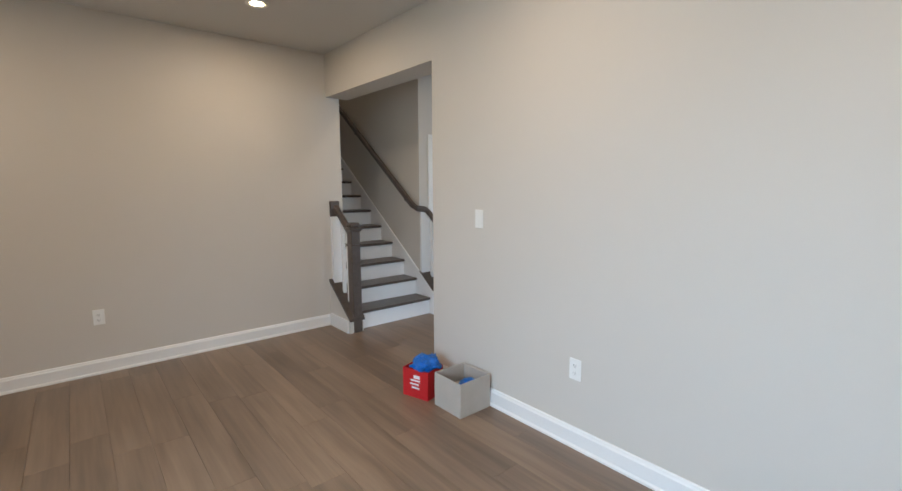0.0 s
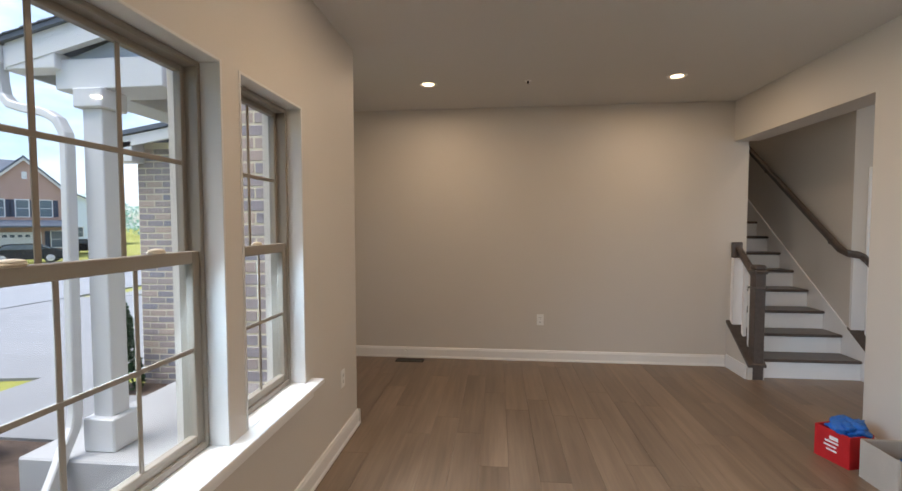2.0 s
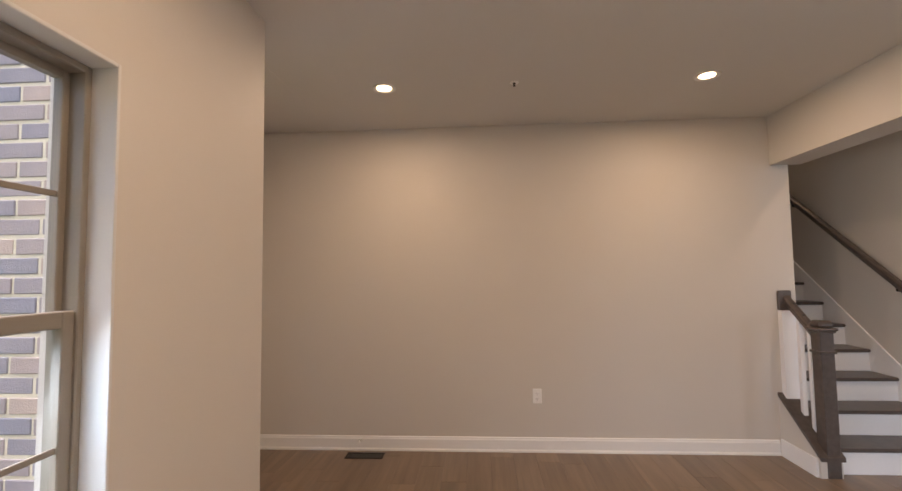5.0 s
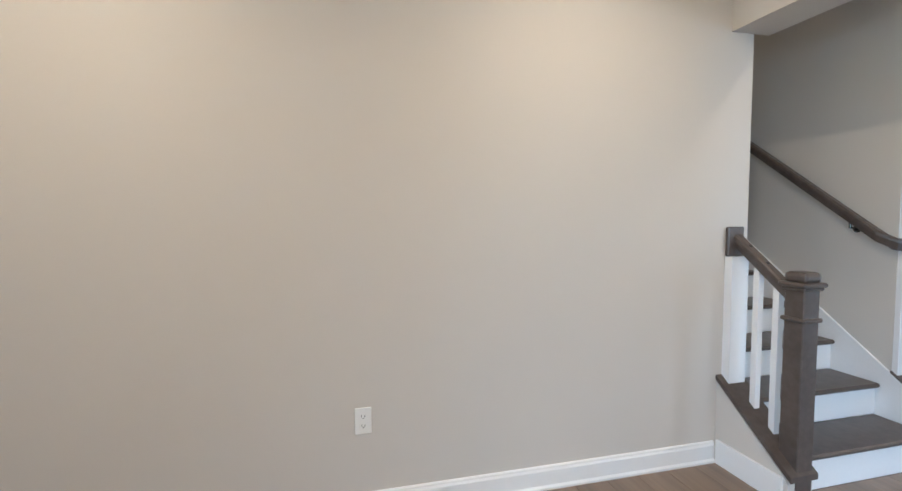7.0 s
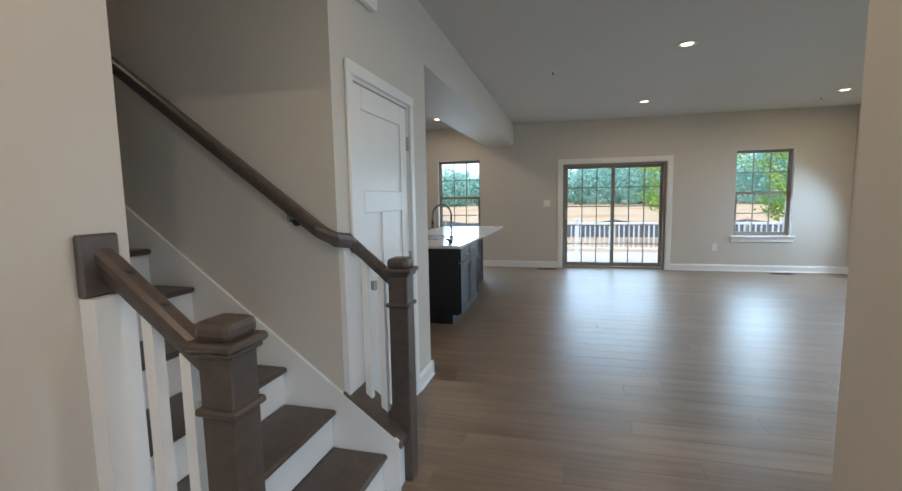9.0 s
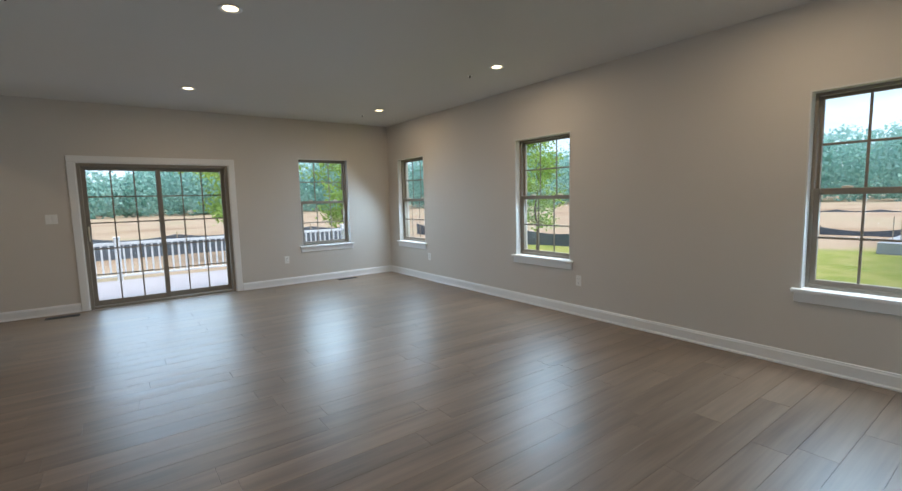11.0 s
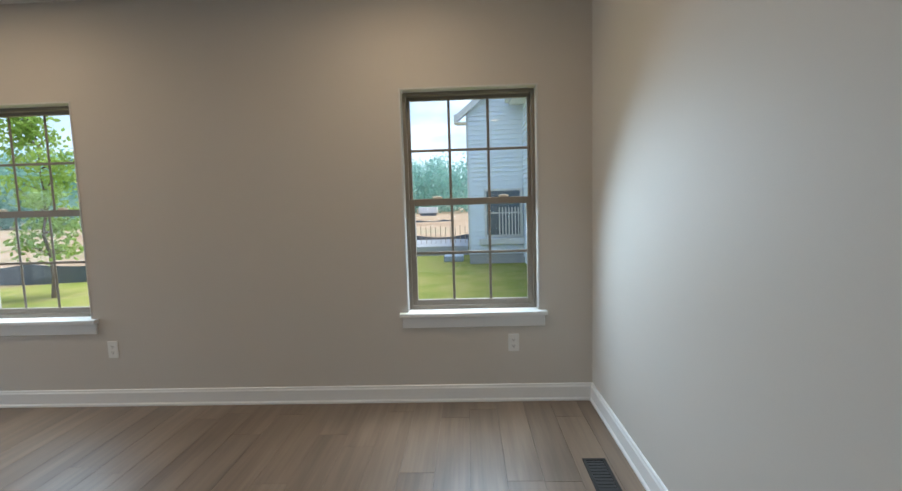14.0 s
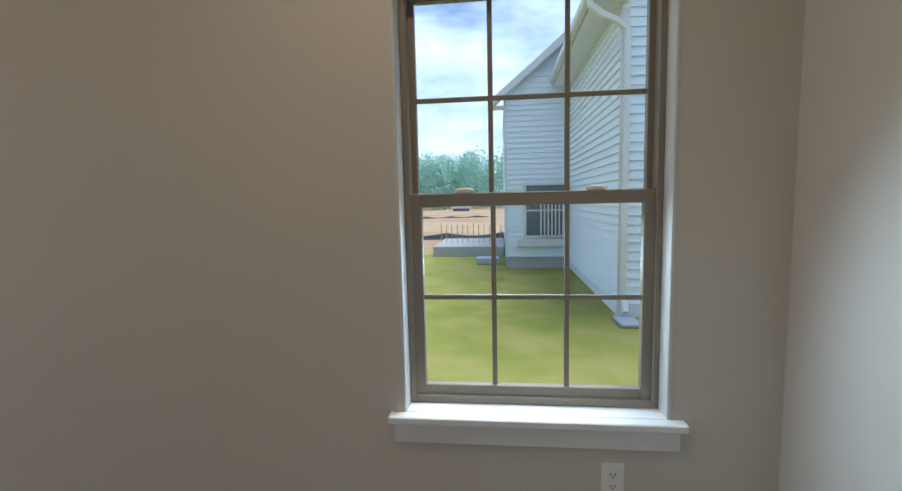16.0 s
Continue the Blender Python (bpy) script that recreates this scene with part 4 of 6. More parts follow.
def ground_material():
    m = bpy.data.materials.new("lawn_and_bare_earth")
    m.use_nodes = True
    n, l = m.node_tree.nodes, m.node_tree.links
    b = n["Principled BSDF"]
    b.inputs["Roughness"].default_value = 0.95
    b.inputs["Specular IOR Level"].default_value = 0.1
    geo = n.new("ShaderNodeNewGeometry")

    def tex(scale, detail=4):
        t = n.new("ShaderNodeTexNoise")
        t.inputs["Scale"].default_value = scale
        t.inputs["Detail"].default_value = detail
        l.new(geo.outputs["Position"], t.inputs["Vector"])
        return t

    def ramp(src, *stops):
        r = n.new("ShaderNodeValToRGB")
        while len(r.color_ramp.elements) < len(stops):
            r.color_ramp.elements.new(0.5)
        for e, (p, c) in zip(r.color_ramp.elements, stops):
            e.position, e.color = p, (*c, 1)
        l.new(src, r.inputs["Fac"])
        return r.outputs["Color"]

    def blend(mode, fac, a, c):
        x = n.new("ShaderNodeMixRGB")
        x.blend_type = mode
        if isinstance(fac, float):
            x.inputs["Fac"].default_value = fac
        else:
            l.new(fac, x.inputs["Fac"])
        l.new(a, x.inputs["Color1"])
        l.new(c, x.inputs["Color2"])
        return x.outputs["Color"]
    grass = ramp(tex(1.5, 9).outputs["Fac"], (0.30, (0.27, 0.32, 0.07)), (0.48, (0.35, 0.36, 0.095)), (0.66, (0.43, 0.40, 0.14)))
    blades = ramp(tex(45, 3).outputs["Fac"], (0.3, (0.55, 0.55, 0.5)), (0.7, (1, 1, 1)))
    grass = blend("MULTIPLY", 0.8, grass, blades)
    earth = ramp(tex(0.12, 6).outputs["Fac"], (0.3, (0.30, 0.20, 0.125)), (0.55, (0.42, 0.31, 0.21)), (0.7, (0.33, 0.28, 0.17)))
    sep = n.new("ShaderNodeSeparateXYZ")
    l.new(geo.outputs["Position"], sep.inputs[0])
    edge = tex(0.25, 3)

    def beyond(sock, at, sign):
        a = n.new("ShaderNodeMath")
        a.operation = "MULTIPLY_ADD"
        a.inputs[1].default_value = sign
        a.inputs[2].default_value = -at * sign
        l.new(sock, a.inputs[0])
        w = n.new("ShaderNodeMath")
        w.operation = "MULTIPLY_ADD"
        w.inputs[1].default_value = 5.0
        l.new(edge.outputs["Fac"], w.inputs[0])
        l.new(a.outputs[0], w.inputs[2])
        c = n.new("ShaderNodeMapRange")
        c.inputs["From Min"].default_value, c.inputs["From Max"].default_value = 1.8, 3.2
        l.new(w.outputs[0], c.inputs["Value"])
        return c.outputs["Result"]
    mx = n.new("ShaderNodeMath")
    mx.operation = "MAXIMUM"
    slant = n.new("ShaderNodeMath")
    slant.operation = "MULTIPLY_ADD"
    slant.inputs[1].default_value = -0.62
    l.new(sep.outputs["X"], slant.inputs[0])
    l.new(sep.outputs["Y"], slant.inputs[2])
    l.new(beyond(slant.outputs[0], -21.5, -1.0), mx.inputs[0])
    l.new(beyond(sep.outputs["X"], 13.0, 1.0), mx.inputs[1])
    l.new(blend("MIX", mx.outputs[0], grass, earth), b.inputs["Base Color"])
    bp = n.new("ShaderNodeBump")
    bp.inputs["Strength"].default_value = 0.7
    bp.inputs["Distance"].default_value = 0.03
    l.new(tex(60, 3).outputs["Fac"], bp.inputs["Height"])
    l.new(bp.outputs["Normal"], b.inputs["Normal"])
    return m


CONCRETE = material("broom_concrete", (0.235, 0.24, 0.25), 0.85, vary=0.07, scale=0.8, fine=40, bump=0.15)
PALE_CONCRETE = material("pale_cast_concrete", (0.38, 0.385, 0.39), 0.85, vary=0.05, scale=1.5, fine=50, bump=0.12)
ASPHALT = material("asphalt", (0.25, 0.26, 0.275), 0.85, vary=0.12, scale=0.5, fine=60, bump=0.3)
MULCH = material("brown_mulch", (0.11, 0.075, 0.055), 0.95, scale=12, fine=60, bump=1.0, bump_scale=45, colour2=(0.05, 0.033, 0.025))


def sheet(x0, x1, y0, y1, nx, ny, lift, thick=0.0):
    bm = bmesh.new()
    v = [[bm.verts.new((x0 + (x1 - x0) * i / nx, y0 + (y1 - y0) * j / ny, ground_z(x0 + (x1 - x0) * i / nx, 0) + lift)) for j in range(ny + 1)] for i in range(nx + 1)]
    for i in range(nx):
        for j in range(ny):
            bm.faces.new((v[i][j], v[i + 1][j], v[i + 1][j + 1], v[i][j + 1]))
    if thick:
        r = bmesh.ops.extrude_face_region(bm, geom=bm.faces[:])
        for g in r["geom"]:
            if isinstance(g, bmesh.types.BMVert):
                g.co.z -= thick
    return bm


GRASS = ground_material()
bm = bmesh.new()
xs = [-400, -200, -100, -60] + [-40 + 2 * i for i in range(21)] + [20, 60, 120, 250, 400]
ys = [-400, -150, -60, -20, 0, 20, 60, 150, 400]
grid = [[bm.verts.new((x, y, ground_z(x, y))) for y in ys] for x in xs]
for i in range(len(xs) - 1):
    for j in range(len(ys) - 1):
        bm.faces.new((grid[i][j], grid[i + 1][j], grid[i + 1][j + 1], grid[i][j + 1]))
tagged(finish("ground", bm, GRASS), "yellow-green mown lawn running out to bare tan earth", "ground", kind="structure")
tagged(finish("road", sheet(-24.0, -14.5, -80, 90, 10, 4, 0.012), ASPHALT), "grey asphalt residential street", "road", kind="structure")
for c, d in ((-80, 1.85), (6.6, 90)):
    tagged(finish("pavement", sheet(-13.38, -12.45, c, d, 2, 4, 0.03, 0.08), CONCRETE), "pale concrete sidewalk", "pavement", kind="structure")
tagged(finish("kerb", sheet(-14.5, -14.3, -80, 90, 1, 4, 0.05, 0.15), CONCRETE), "pale concrete kerb along the street", "kerb", kind="structure")
DRIVE_EDGE = [(-7.02, 0.0), (-7.95, 0.0), (-8.8, -0.15), (-9.5, -0.42), (-10.5, -0.62), (-11.2, 0.15), (-11.8, 0.95), (-12.4, 1.75), (-13.4, 1.80), (-13.9, 1.3), (-14.29, 0.8)]
bm = bmesh.new()
rim = [(bm.verts.new((x, y, ground_z(x, y) + 0.034)), bm.verts.new((x, 6.5, ground_z(x, y) + 0.034)), bm.verts.new((x, y, ground_z(x, y) - 0.05)), bm.verts.new((x, 6.5, ground_z(x, y) - 0.05))) for x, y in DRIVE_EDGE]
for p, q in zip(rim, rim[1:]):
    bm.faces.new((p[0], q[0], q[1], p[1]))
    bm.faces.new((p[0], p[2], q[2], q[0]))
    bm.faces.new((p[1], q[1], q[3], p[3]))
tagged(finish("driveway", bm, CONCRETE), "pale concrete driveway flaring to the street", "driveway", kind="structure")
tagged(finish("driveway_opposite", sheet(-47.0, -24.0, 11.0, 22.5, 10, 3, 0.02, 0.06), CONCRETE), "pale concrete driveway across the street", "driveway", kind="structure")
bm = box(-7.95, -7.0, -1.47, -0.005, GROUND - 0.05, GROUND + 0.045)
add_box(bm, -6.999, -5.63, -1.47, -0.46, GROUND - 0.05, GROUND + 0.045)
tagged(finish("front_walk", bm, CONCRETE), "pale concrete front walk to the porch", "path", kind="structure")
MULCH_BED = box(-7.0, -3.71, -8.5, -2.96, GROUND - 0.03, GROUND + 0.025)
add_box(MULCH_BED, -7.45, -5.63, -2.959, -1.48, GROUND - 0.03, GROUND + 0.025)
add_box(MULCH_BED, -5.629, -3.71, -2.959, -2.285, GROUND - 0.03, GROUND + 0.025)
add_box(MULCH_BED, -7.0, -5.63, -0.455, -0.04, GROUND - 0.03, GROUND + 0.025)
tagged(finish("mulch_bed", MULCH_BED, MULCH), "dark brown mulch planting bed", "planting bed", kind="structure")


# ---------------------------------------------------------------- outside: brick and porch
MORTAR = material("pale_mortar", (0.68, 0.62, 0.48), 0.9, vary=0.06, scale=4, fine=80, bump=0.2)
WHITE_METAL = material("white_aluminium_cladding", (0.66, 0.665, 0.67), 0.45, vary=0.02, scale=2)
SHINGLE = material("charcoal_shingle", (0.115, 0.135, 0.17), 0.9, vary=0.2, scale=3, fine=40, bump=0.4)
BLUE_SIDING = material("blue_grey_siding", (0.34, 0.39, 0.45), 0.6, vary=0.03)


def brick_material():
    m = material("mixed_brown_brick", (0.43, 0.375, 0.35), 0.85, scale=9, fine=70, bump=0.35, colour2=(0.33, 0.30, 0.295))
    n, l = m.node_tree.nodes, m.node_tree.links
    b = n["Principled BSDF"]
    src = b.inputs["Base Color"].links[0].from_socket
    info = n.new("ShaderNodeObjectInfo")
    r = n.new("ShaderNodeValToRGB")
    e = r.color_ramp.elements
    e[0].position, e[0].color = 0.0, (0.72, 0.76, 0.90, 1)
    e[1].position, e[1].color = 1.0, (1.25, 1.14, 1.02, 1)
    for p, c in ((0.3, (1.0, 0.95, 0.95, 1)), (0.5, (0.66, 0.74, 0.92, 1)), (0.75, (1.12, 1.02, 0.97, 1))):
        k = e.new(p)
        k.color = c
    l.new(info.outputs["Random"], r.inputs["Fac"])
    x = n.new("ShaderNodeMixRGB")
    x.blend_type = "MULTIPLY"
    x.inputs["Fac"].default_value = 1.0
    l.new(src, x.inputs["Color1"])
    l.new(r.outputs["Color"], x.inputs["Color2"])
    l.new(x.outputs["Color"], b.inputs["Base Color"])
    return m


BRICK = brick_material()
BRICKS = {}


def brick_mesh(w, d=0.09, h=0.060):
    k = (round(w, 3), round(h, 3))
    if k not in BRICKS:
        bm = box(-w / 2, w / 2, -d / 2, d / 2, -h / 2, h / 2, 0.004)
        me = bpy.data.meshes.new("brick")
        bmesh.ops.recalc_face_normals(bm, faces=bm.faces)
        bm.to_mesh(me)
        bm.free()
        me.materials.append(BRICK)
        BRICKS[k] = me
    return BRICKS[k]


def brick_face(name, label, axis, face, sign, u0, u1, z0, z1, back, L=0.203, C=0.0755):
    """A brick veneer whose outer face is the plane axis=face; sign points outward. back is the mortar's rear plane."""
    a, b = sorted((face - sign * 0.004, back))
    core = box(a, b, u0, u1, z0, z1) if axis == "x" else box(u0, u1, a, b, z0, z1)
    w = tagged(finish(name, core, MORTAR), label, "brick wall", kind="structure")
    row = 0
    z = z0 + C / 2
    rng = random.Random(len(name))
    while z < z1 - C / 2 + 0.001:
        u = u0 - (L / 2 if row % 2 else 0)
        while u < u1:
            p, q = max(u, u0), min(u + L, u1)
            if q - p > 0.04:
                wd = q - p - 0.011
                ob = new("brick", brick_mesh(wd, 0.09, C - 0.0145))
                j = rng.uniform(-0.002, 0.002)
                mid = (p + q) / 2
                ob.matrix_basis = pose(mid, face - sign * (0.045 + j), z, 0, 0, 0) if axis == "y" else pose(face - sign * (0.045 + j), mid, z, 0, 0, 90)
                ob.parent = w
            u += L
        z += C
        row += 1
    return w


brick_face("wall_brick_entry", "mixed brown and grey brick side wall of the entry", "y", -2.05, -1, -4.60, -3.68, GROUND, 2.75, -1.90, 0.23, 0.083)
brick_face("wall_brick_garage", "mixed brown and grey brick wall of the garage", "y", -0.03, -1, -6.6, -4.62, GROUND, 2.44, 0.14)
tagged(finish("wall_garage_side", box(-6.6, -4.66, 0.141, 5.6, GROUND, 2.44), MORTAR), "garage front block in pale mortar and brick", "wall", kind="structure")

pr = thing("porch", "white porch with square column, gutter and small shingle roof", "porch", (0, 0, 0), kind="structure")
part("slab", box(-5.62, -4.61, -2.28, -0.04, GROUND, -0.075, 0.012), PALE_CONCRETE, pr, "pale concrete porch slab")
part("slab_apron", box(-4.609, -3.70, -2.28, -2.052, GROUND, -0.075, 0.012), PALE_CONCRETE, pr)
col = part("column", box(-5.20, -5.055, -2.12, -1.975, 0.16, 2.27, 0.006), WHITE_METAL, pr, "white square porch column")
part("column_base", box(-5.245, -5.01, -2.165, -1.93, -0.075, 0.16, 0.01), WHITE_METAL, col)
part("column_cap", box(-5.235, -5.02, -2.155, -1.94, 2.27, 2.40, 0.008), WHITE_METAL, col)
part("beam", box(-5.39, -4.61, -2.12, -1.82, 2.40, 2.60, 0.006), WHITE_METAL, pr)
part("front_beam", box(-5.39, -5.11, -1.82, -0.04, 2.40, 2.60, 0.006), WHITE_METAL, pr)
part("porch_ceiling", box(-5.11, -4.61, -1.82, -0.04, 2.56, 2.60), WHITE_METAL, pr)
part("gable_siding", prism([(-5.39, 2.601), (-4.61, 2.601), (-4.61, 2.85), ], "y", -2.075, -2.03), BLUE_SIDING, pr, "blue-grey gable siding")
k = 0.24
rk = lambda x: 2.71 + (x + 5.76) * k
part("rake_board", prism([(-5.70, rk(-5.70) - 0.18), (-4.61, rk(-4.61) - 0.18), (-4.61, rk(-4.61) - 0.02), (-5.70, rk(-5.70) - 0.02)], "y", -2.17, -2.125), WHITE_METAL, pr)
part("rake_soffit", prism([(-5.70, rk(-5.70) - 0.15), (-4.61, rk(-4.61) - 0.15), (-4.61, rk(-4.61) - 0.13), (-5.70, rk(-5.70) - 0.13)], "y", -2.124, -2.076), WHITE_METAL, pr)
part("eave_return", box(-5.70, -5.34, -2.165, -2.03, 2.53, 2.64, 0.006), WHITE_METAL, pr)
rf = part("roof", prism([(-5.78, rk(-5.78) - 0.02), (-4.61, rk(-4.61) - 0.02), (-4.61, rk(-4.61) + 0.012), (-5.78, rk(-5.78) + 0.012)], "y", -2.20, -0.25), SHINGLE, pr, "charcoal shingle porch roof")
for i in range(9):
    x = -5.80 + 0.13 * i
    part("shingle_course", prism([(x, rk(x) + 0.014), (x + 0.15, rk(x + 0.15) + 0.014), (x + 0.15, rk(x + 0.15) + 0.018), (x, rk(x) + 0.026)], "y", -2.21, -0.25), SHINGLE, rf)
part("eave_fascia", box(-5.72, -5.701, -2.165, -0.25, 2.53, 2.69), WHITE_METAL, pr)
bm = bmesh.new()
add_prism(bm, [(-5.721, 2.69), (-5.82, 2.69), (-5.83, 2.64), (-5.80, 2.575), (-5.721, 2.575)], "y", -2.19, -0.25)
gt = part("gutter", bm, WHITE_METAL, pr)


def pipe(pts, w=0.038, d=0.028):
    bm = bmesh.new()
    rings = []
    for i, p in enumerate(pts):
        a, b = Vector(pts[max(0, i - 1)]), Vector(pts[min(len(pts) - 1, i + 1)])
        t = (b - a).normalized()
        s = Vector((0, 1, 0)) if abs(t.y) < 0.9 else Vector((1, 0, 0))
        s = (s - t * s.dot(t)).normalized()
        o = t.cross(s)
        rings.append([bm.verts.new(Vector(p) + s * u * w + o * v * d) for u, v in ((-1, -.7), (-.8, -1), (.8, -1), (1, -.7), (1, .7), (.8, 1), (-.8, 1), (-1, .7))])
    for r0, r1 in zip(rings, rings[1:]):
        for i in range(8):
            j = (i + 1) % 8
            bm.faces.new((r0[i], r0[j], r1[j], r1[i]))
    bm.faces.new(rings[0][::-1])
    bm.faces.new(rings[-1])
    return bm


part("downspout", pipe([(-5.765, -2.15, 2.58), (-5.76, -2.15, 2.46), (-5.74, -2.15, 2.36), (-5.68, -2.155, 2.30), (-5.58, -2.16, 2.27), (-5.40, -2.17, 2.23), (-5.31, -2.18, 2.18), (-5.26, -2.18, 2.09), (-5.255, -2.18, 1.98), (-5.255, -2.20, 0.22), (-5.255, -2.22, 0.12), (-5.255, -2.29, 0.0), (-5.255, -2.37, -0.16), (-5.255, -2.45, -0.30), (-5.24, -2.54, -0.36), (-5.20, -2.76, -0.37)]), WHITE_METAL, pr, "white ribbed downspout")
# garage eave with white return
ge = thing("garage_eave", "white garage eave with return and charcoal shingles", "eave", (0, 0, 0), kind="structure")
part("return_box", box(-6.76, -6.50, -0.22, -0.032, 2.20, 2.43, 0.008), WHITE_METAL, ge)
part("fascia", prism([(-6.78, 2.45), (-4.7, 2.80), (-4.7, 2.68), (-6.78, 2.33)], "y", -0.22, -0.18), WHITE_METAL, ge)
part("shingle_edge", prism([(-6.84, 2.455), (-4.7, 2.805), (-4.7, 2.855), (-6.84, 2.505)], "y", -0.24, 0.4), SHINGLE, ge)


# ---------------------------------------------------------------- outside: planting
def leaf_material(name, c1, c2):
    m = material(name, c1, 0.6, scale=1.2, fine=9, bump=0, colour2=c2, spec=0.2)
    b = m.node_tree.nodes["Principled BSDF"]
    n, l = m.node_tree.nodes, m.node_tree.links
    back = n.new("ShaderNodeBsdfTranslucent")
    l.new(b.inputs["Base Color"].links[0].from_socket, back.inputs["Color"])
    mix = n.new("ShaderNodeMixShader")
    mix.inputs[0].default_value = 0.45
    l.new(b.outputs[0], mix.inputs[1])
    l.new(back.outputs[0], mix.inputs[2])
    l.new(mix.outputs[0], n["Material Output"].inputs["Surface"])
    return m


LEAF_LIME = leaf_material("lime_green_leaf", (0.42, 0.55, 0.15), (0.30, 0.45, 0.10))
LEAF_DARK = leaf_material("dark_green_leaf", (0.06, 0.13, 0.05), (0.03, 0.075, 0.03))
# Distance haze is put into this pale blue-green leaf colour.
LEAF_WOOD_HAZE = leaf_material("hazed_woodland_leaf", (0.40, 0.60, 0.50), (0.31, 0.52, 0.47))
BARK = material("grey_bark", (0.16, 0.12, 0.09), 0.9, vary=0.25, scale=6, fine=40, bump=0.5)


def leaves(rng, count, place, size, jitter=0.5):
    vs, fs = [], []
    for _ in range(count):
        p = place(rng)
        if p is None:
            continue
        a = Vector((rng.gauss(0, 1), rng.gauss(0, 1), rng.gauss(0, 1))).normalized()
        b = a.cross(Vector((rng.gauss(0, 1), rng.gauss(0, 1), rng.gauss(0, 1)))).normalized()
        c = a.cross(b)
        s = size * rng.uniform(1 - jitter, 1 + jitter)
        n = len(vs)
        for u, v, w in ((0, -1, 0), (0.55, -0.3, 0.14), (0.5, 0.4, 0.12), (0, 1, -0.1), (-0.5, 0.4, 0.12), (-0.55, -0.3, 0.14)):
            vs.append(tuple(Vector(p) + (a * u + b * v + c * w) * s))
        fs += [(n, n + 1, n + 2, n + 3), (n, n + 3, n + 4, n + 5)]
    me = bpy.data.meshes.new("leaves")
    me.from_pydata(vs, [], fs)
    return me


def shrub(x, y, r, h, mat, seed, label, size=0.035, count=900, name="shrub", z=GROUND):
    rng = random.Random(seed)
    s = thing(name, label, "shrub", (x, y, z), group="shrubs")

    def place(g):
        d = Vector((g.gauss(0, 1), g.gauss(0, 1), abs(g.gauss(0, 1)))).normalized()
        k = (1 + 0.35 * noise.noise(d * 2.5 + Vector((seed, 0, 0)))) * g.uniform(0.55, 1.0) ** 0.5
        return (d.x * r * k, d.y * r * k, 0.02 + d.z * h * k)
    me = leaves(rng, count, place, size)
    me.materials.append(mat)
    o = new("foliage", me)
    o.parent = s
    bm = bmesh.new()
    for i in range(7):
        a = i * 0.9
        add_cyl(bm, (0, 0, -0.02), (r * 0.6 * math.cos(a), r * 0.6 * math.sin(a), h * 0.7), 0.006, 5, 0.003)
    part("stems", bm, BARK, s)


rng = random.Random(12)
for i, (x, y) in enumerate(((-6.28, -2.38), (-6.25, -2.88), (-6.12, -3.4), (-5.9, -3.95), (-5.65, -4.5), (-5.35, -5.05), (-5.1, -5.6))):
    shrub(x, y, 0.29, 0.32, LEAF_LIME, i + 1, "lime-green low shrub in the mulch bed")
for i, (x, y) in enumerate(((-7.22, -1.95), (-7.2, -2.55), (-7.05, -3.2), (-6.85, -3.9), (-6.7, -4.6), (-6.6, -5.3), (-6.45, -5.95))):
    shrub(x, y, 0.25, 0.19, LEAF_DARK, i + 21, "dark green spreading shrub in the mulch bed")


def cedar(x, y, h, r, seed):
    rng = random.Random(seed)
    s = thing("arborvitae", "narrow dark green young evergreen by the porch", "evergreen", (x, y, GROUND), group="young evergreens")

    def place(g):
        t = g.uniform(0, 1) ** 0.8
        a = g.uniform(0, 6.283)
        rr = r * (1 - t) ** 0.7 * (0.8 + 0.35 * noise.noise(Vector((math.cos(a) * 2, math.sin(a) * 2, t * 5 + seed)))) * g.uniform(0.5, 1) ** 0.4
        return (rr * math.cos(a), rr * math.sin(a), 0.06 + t * h)
    me = leaves(rng, 1500, place, 0.03)
    me.materials.append(LEAF_DARK)
    o = new("foliage", me)
    o.parent = s
    part("trunk", cyl((0, 0, -0.02), (0, 0, h * 0.9), 0.018, 8, 0.004), BARK, s)


cedar(-6.62, -1.86, 0.95, 0.26, 3)
cedar(-6.62, -0.27, 0.95, 0.22, 8)


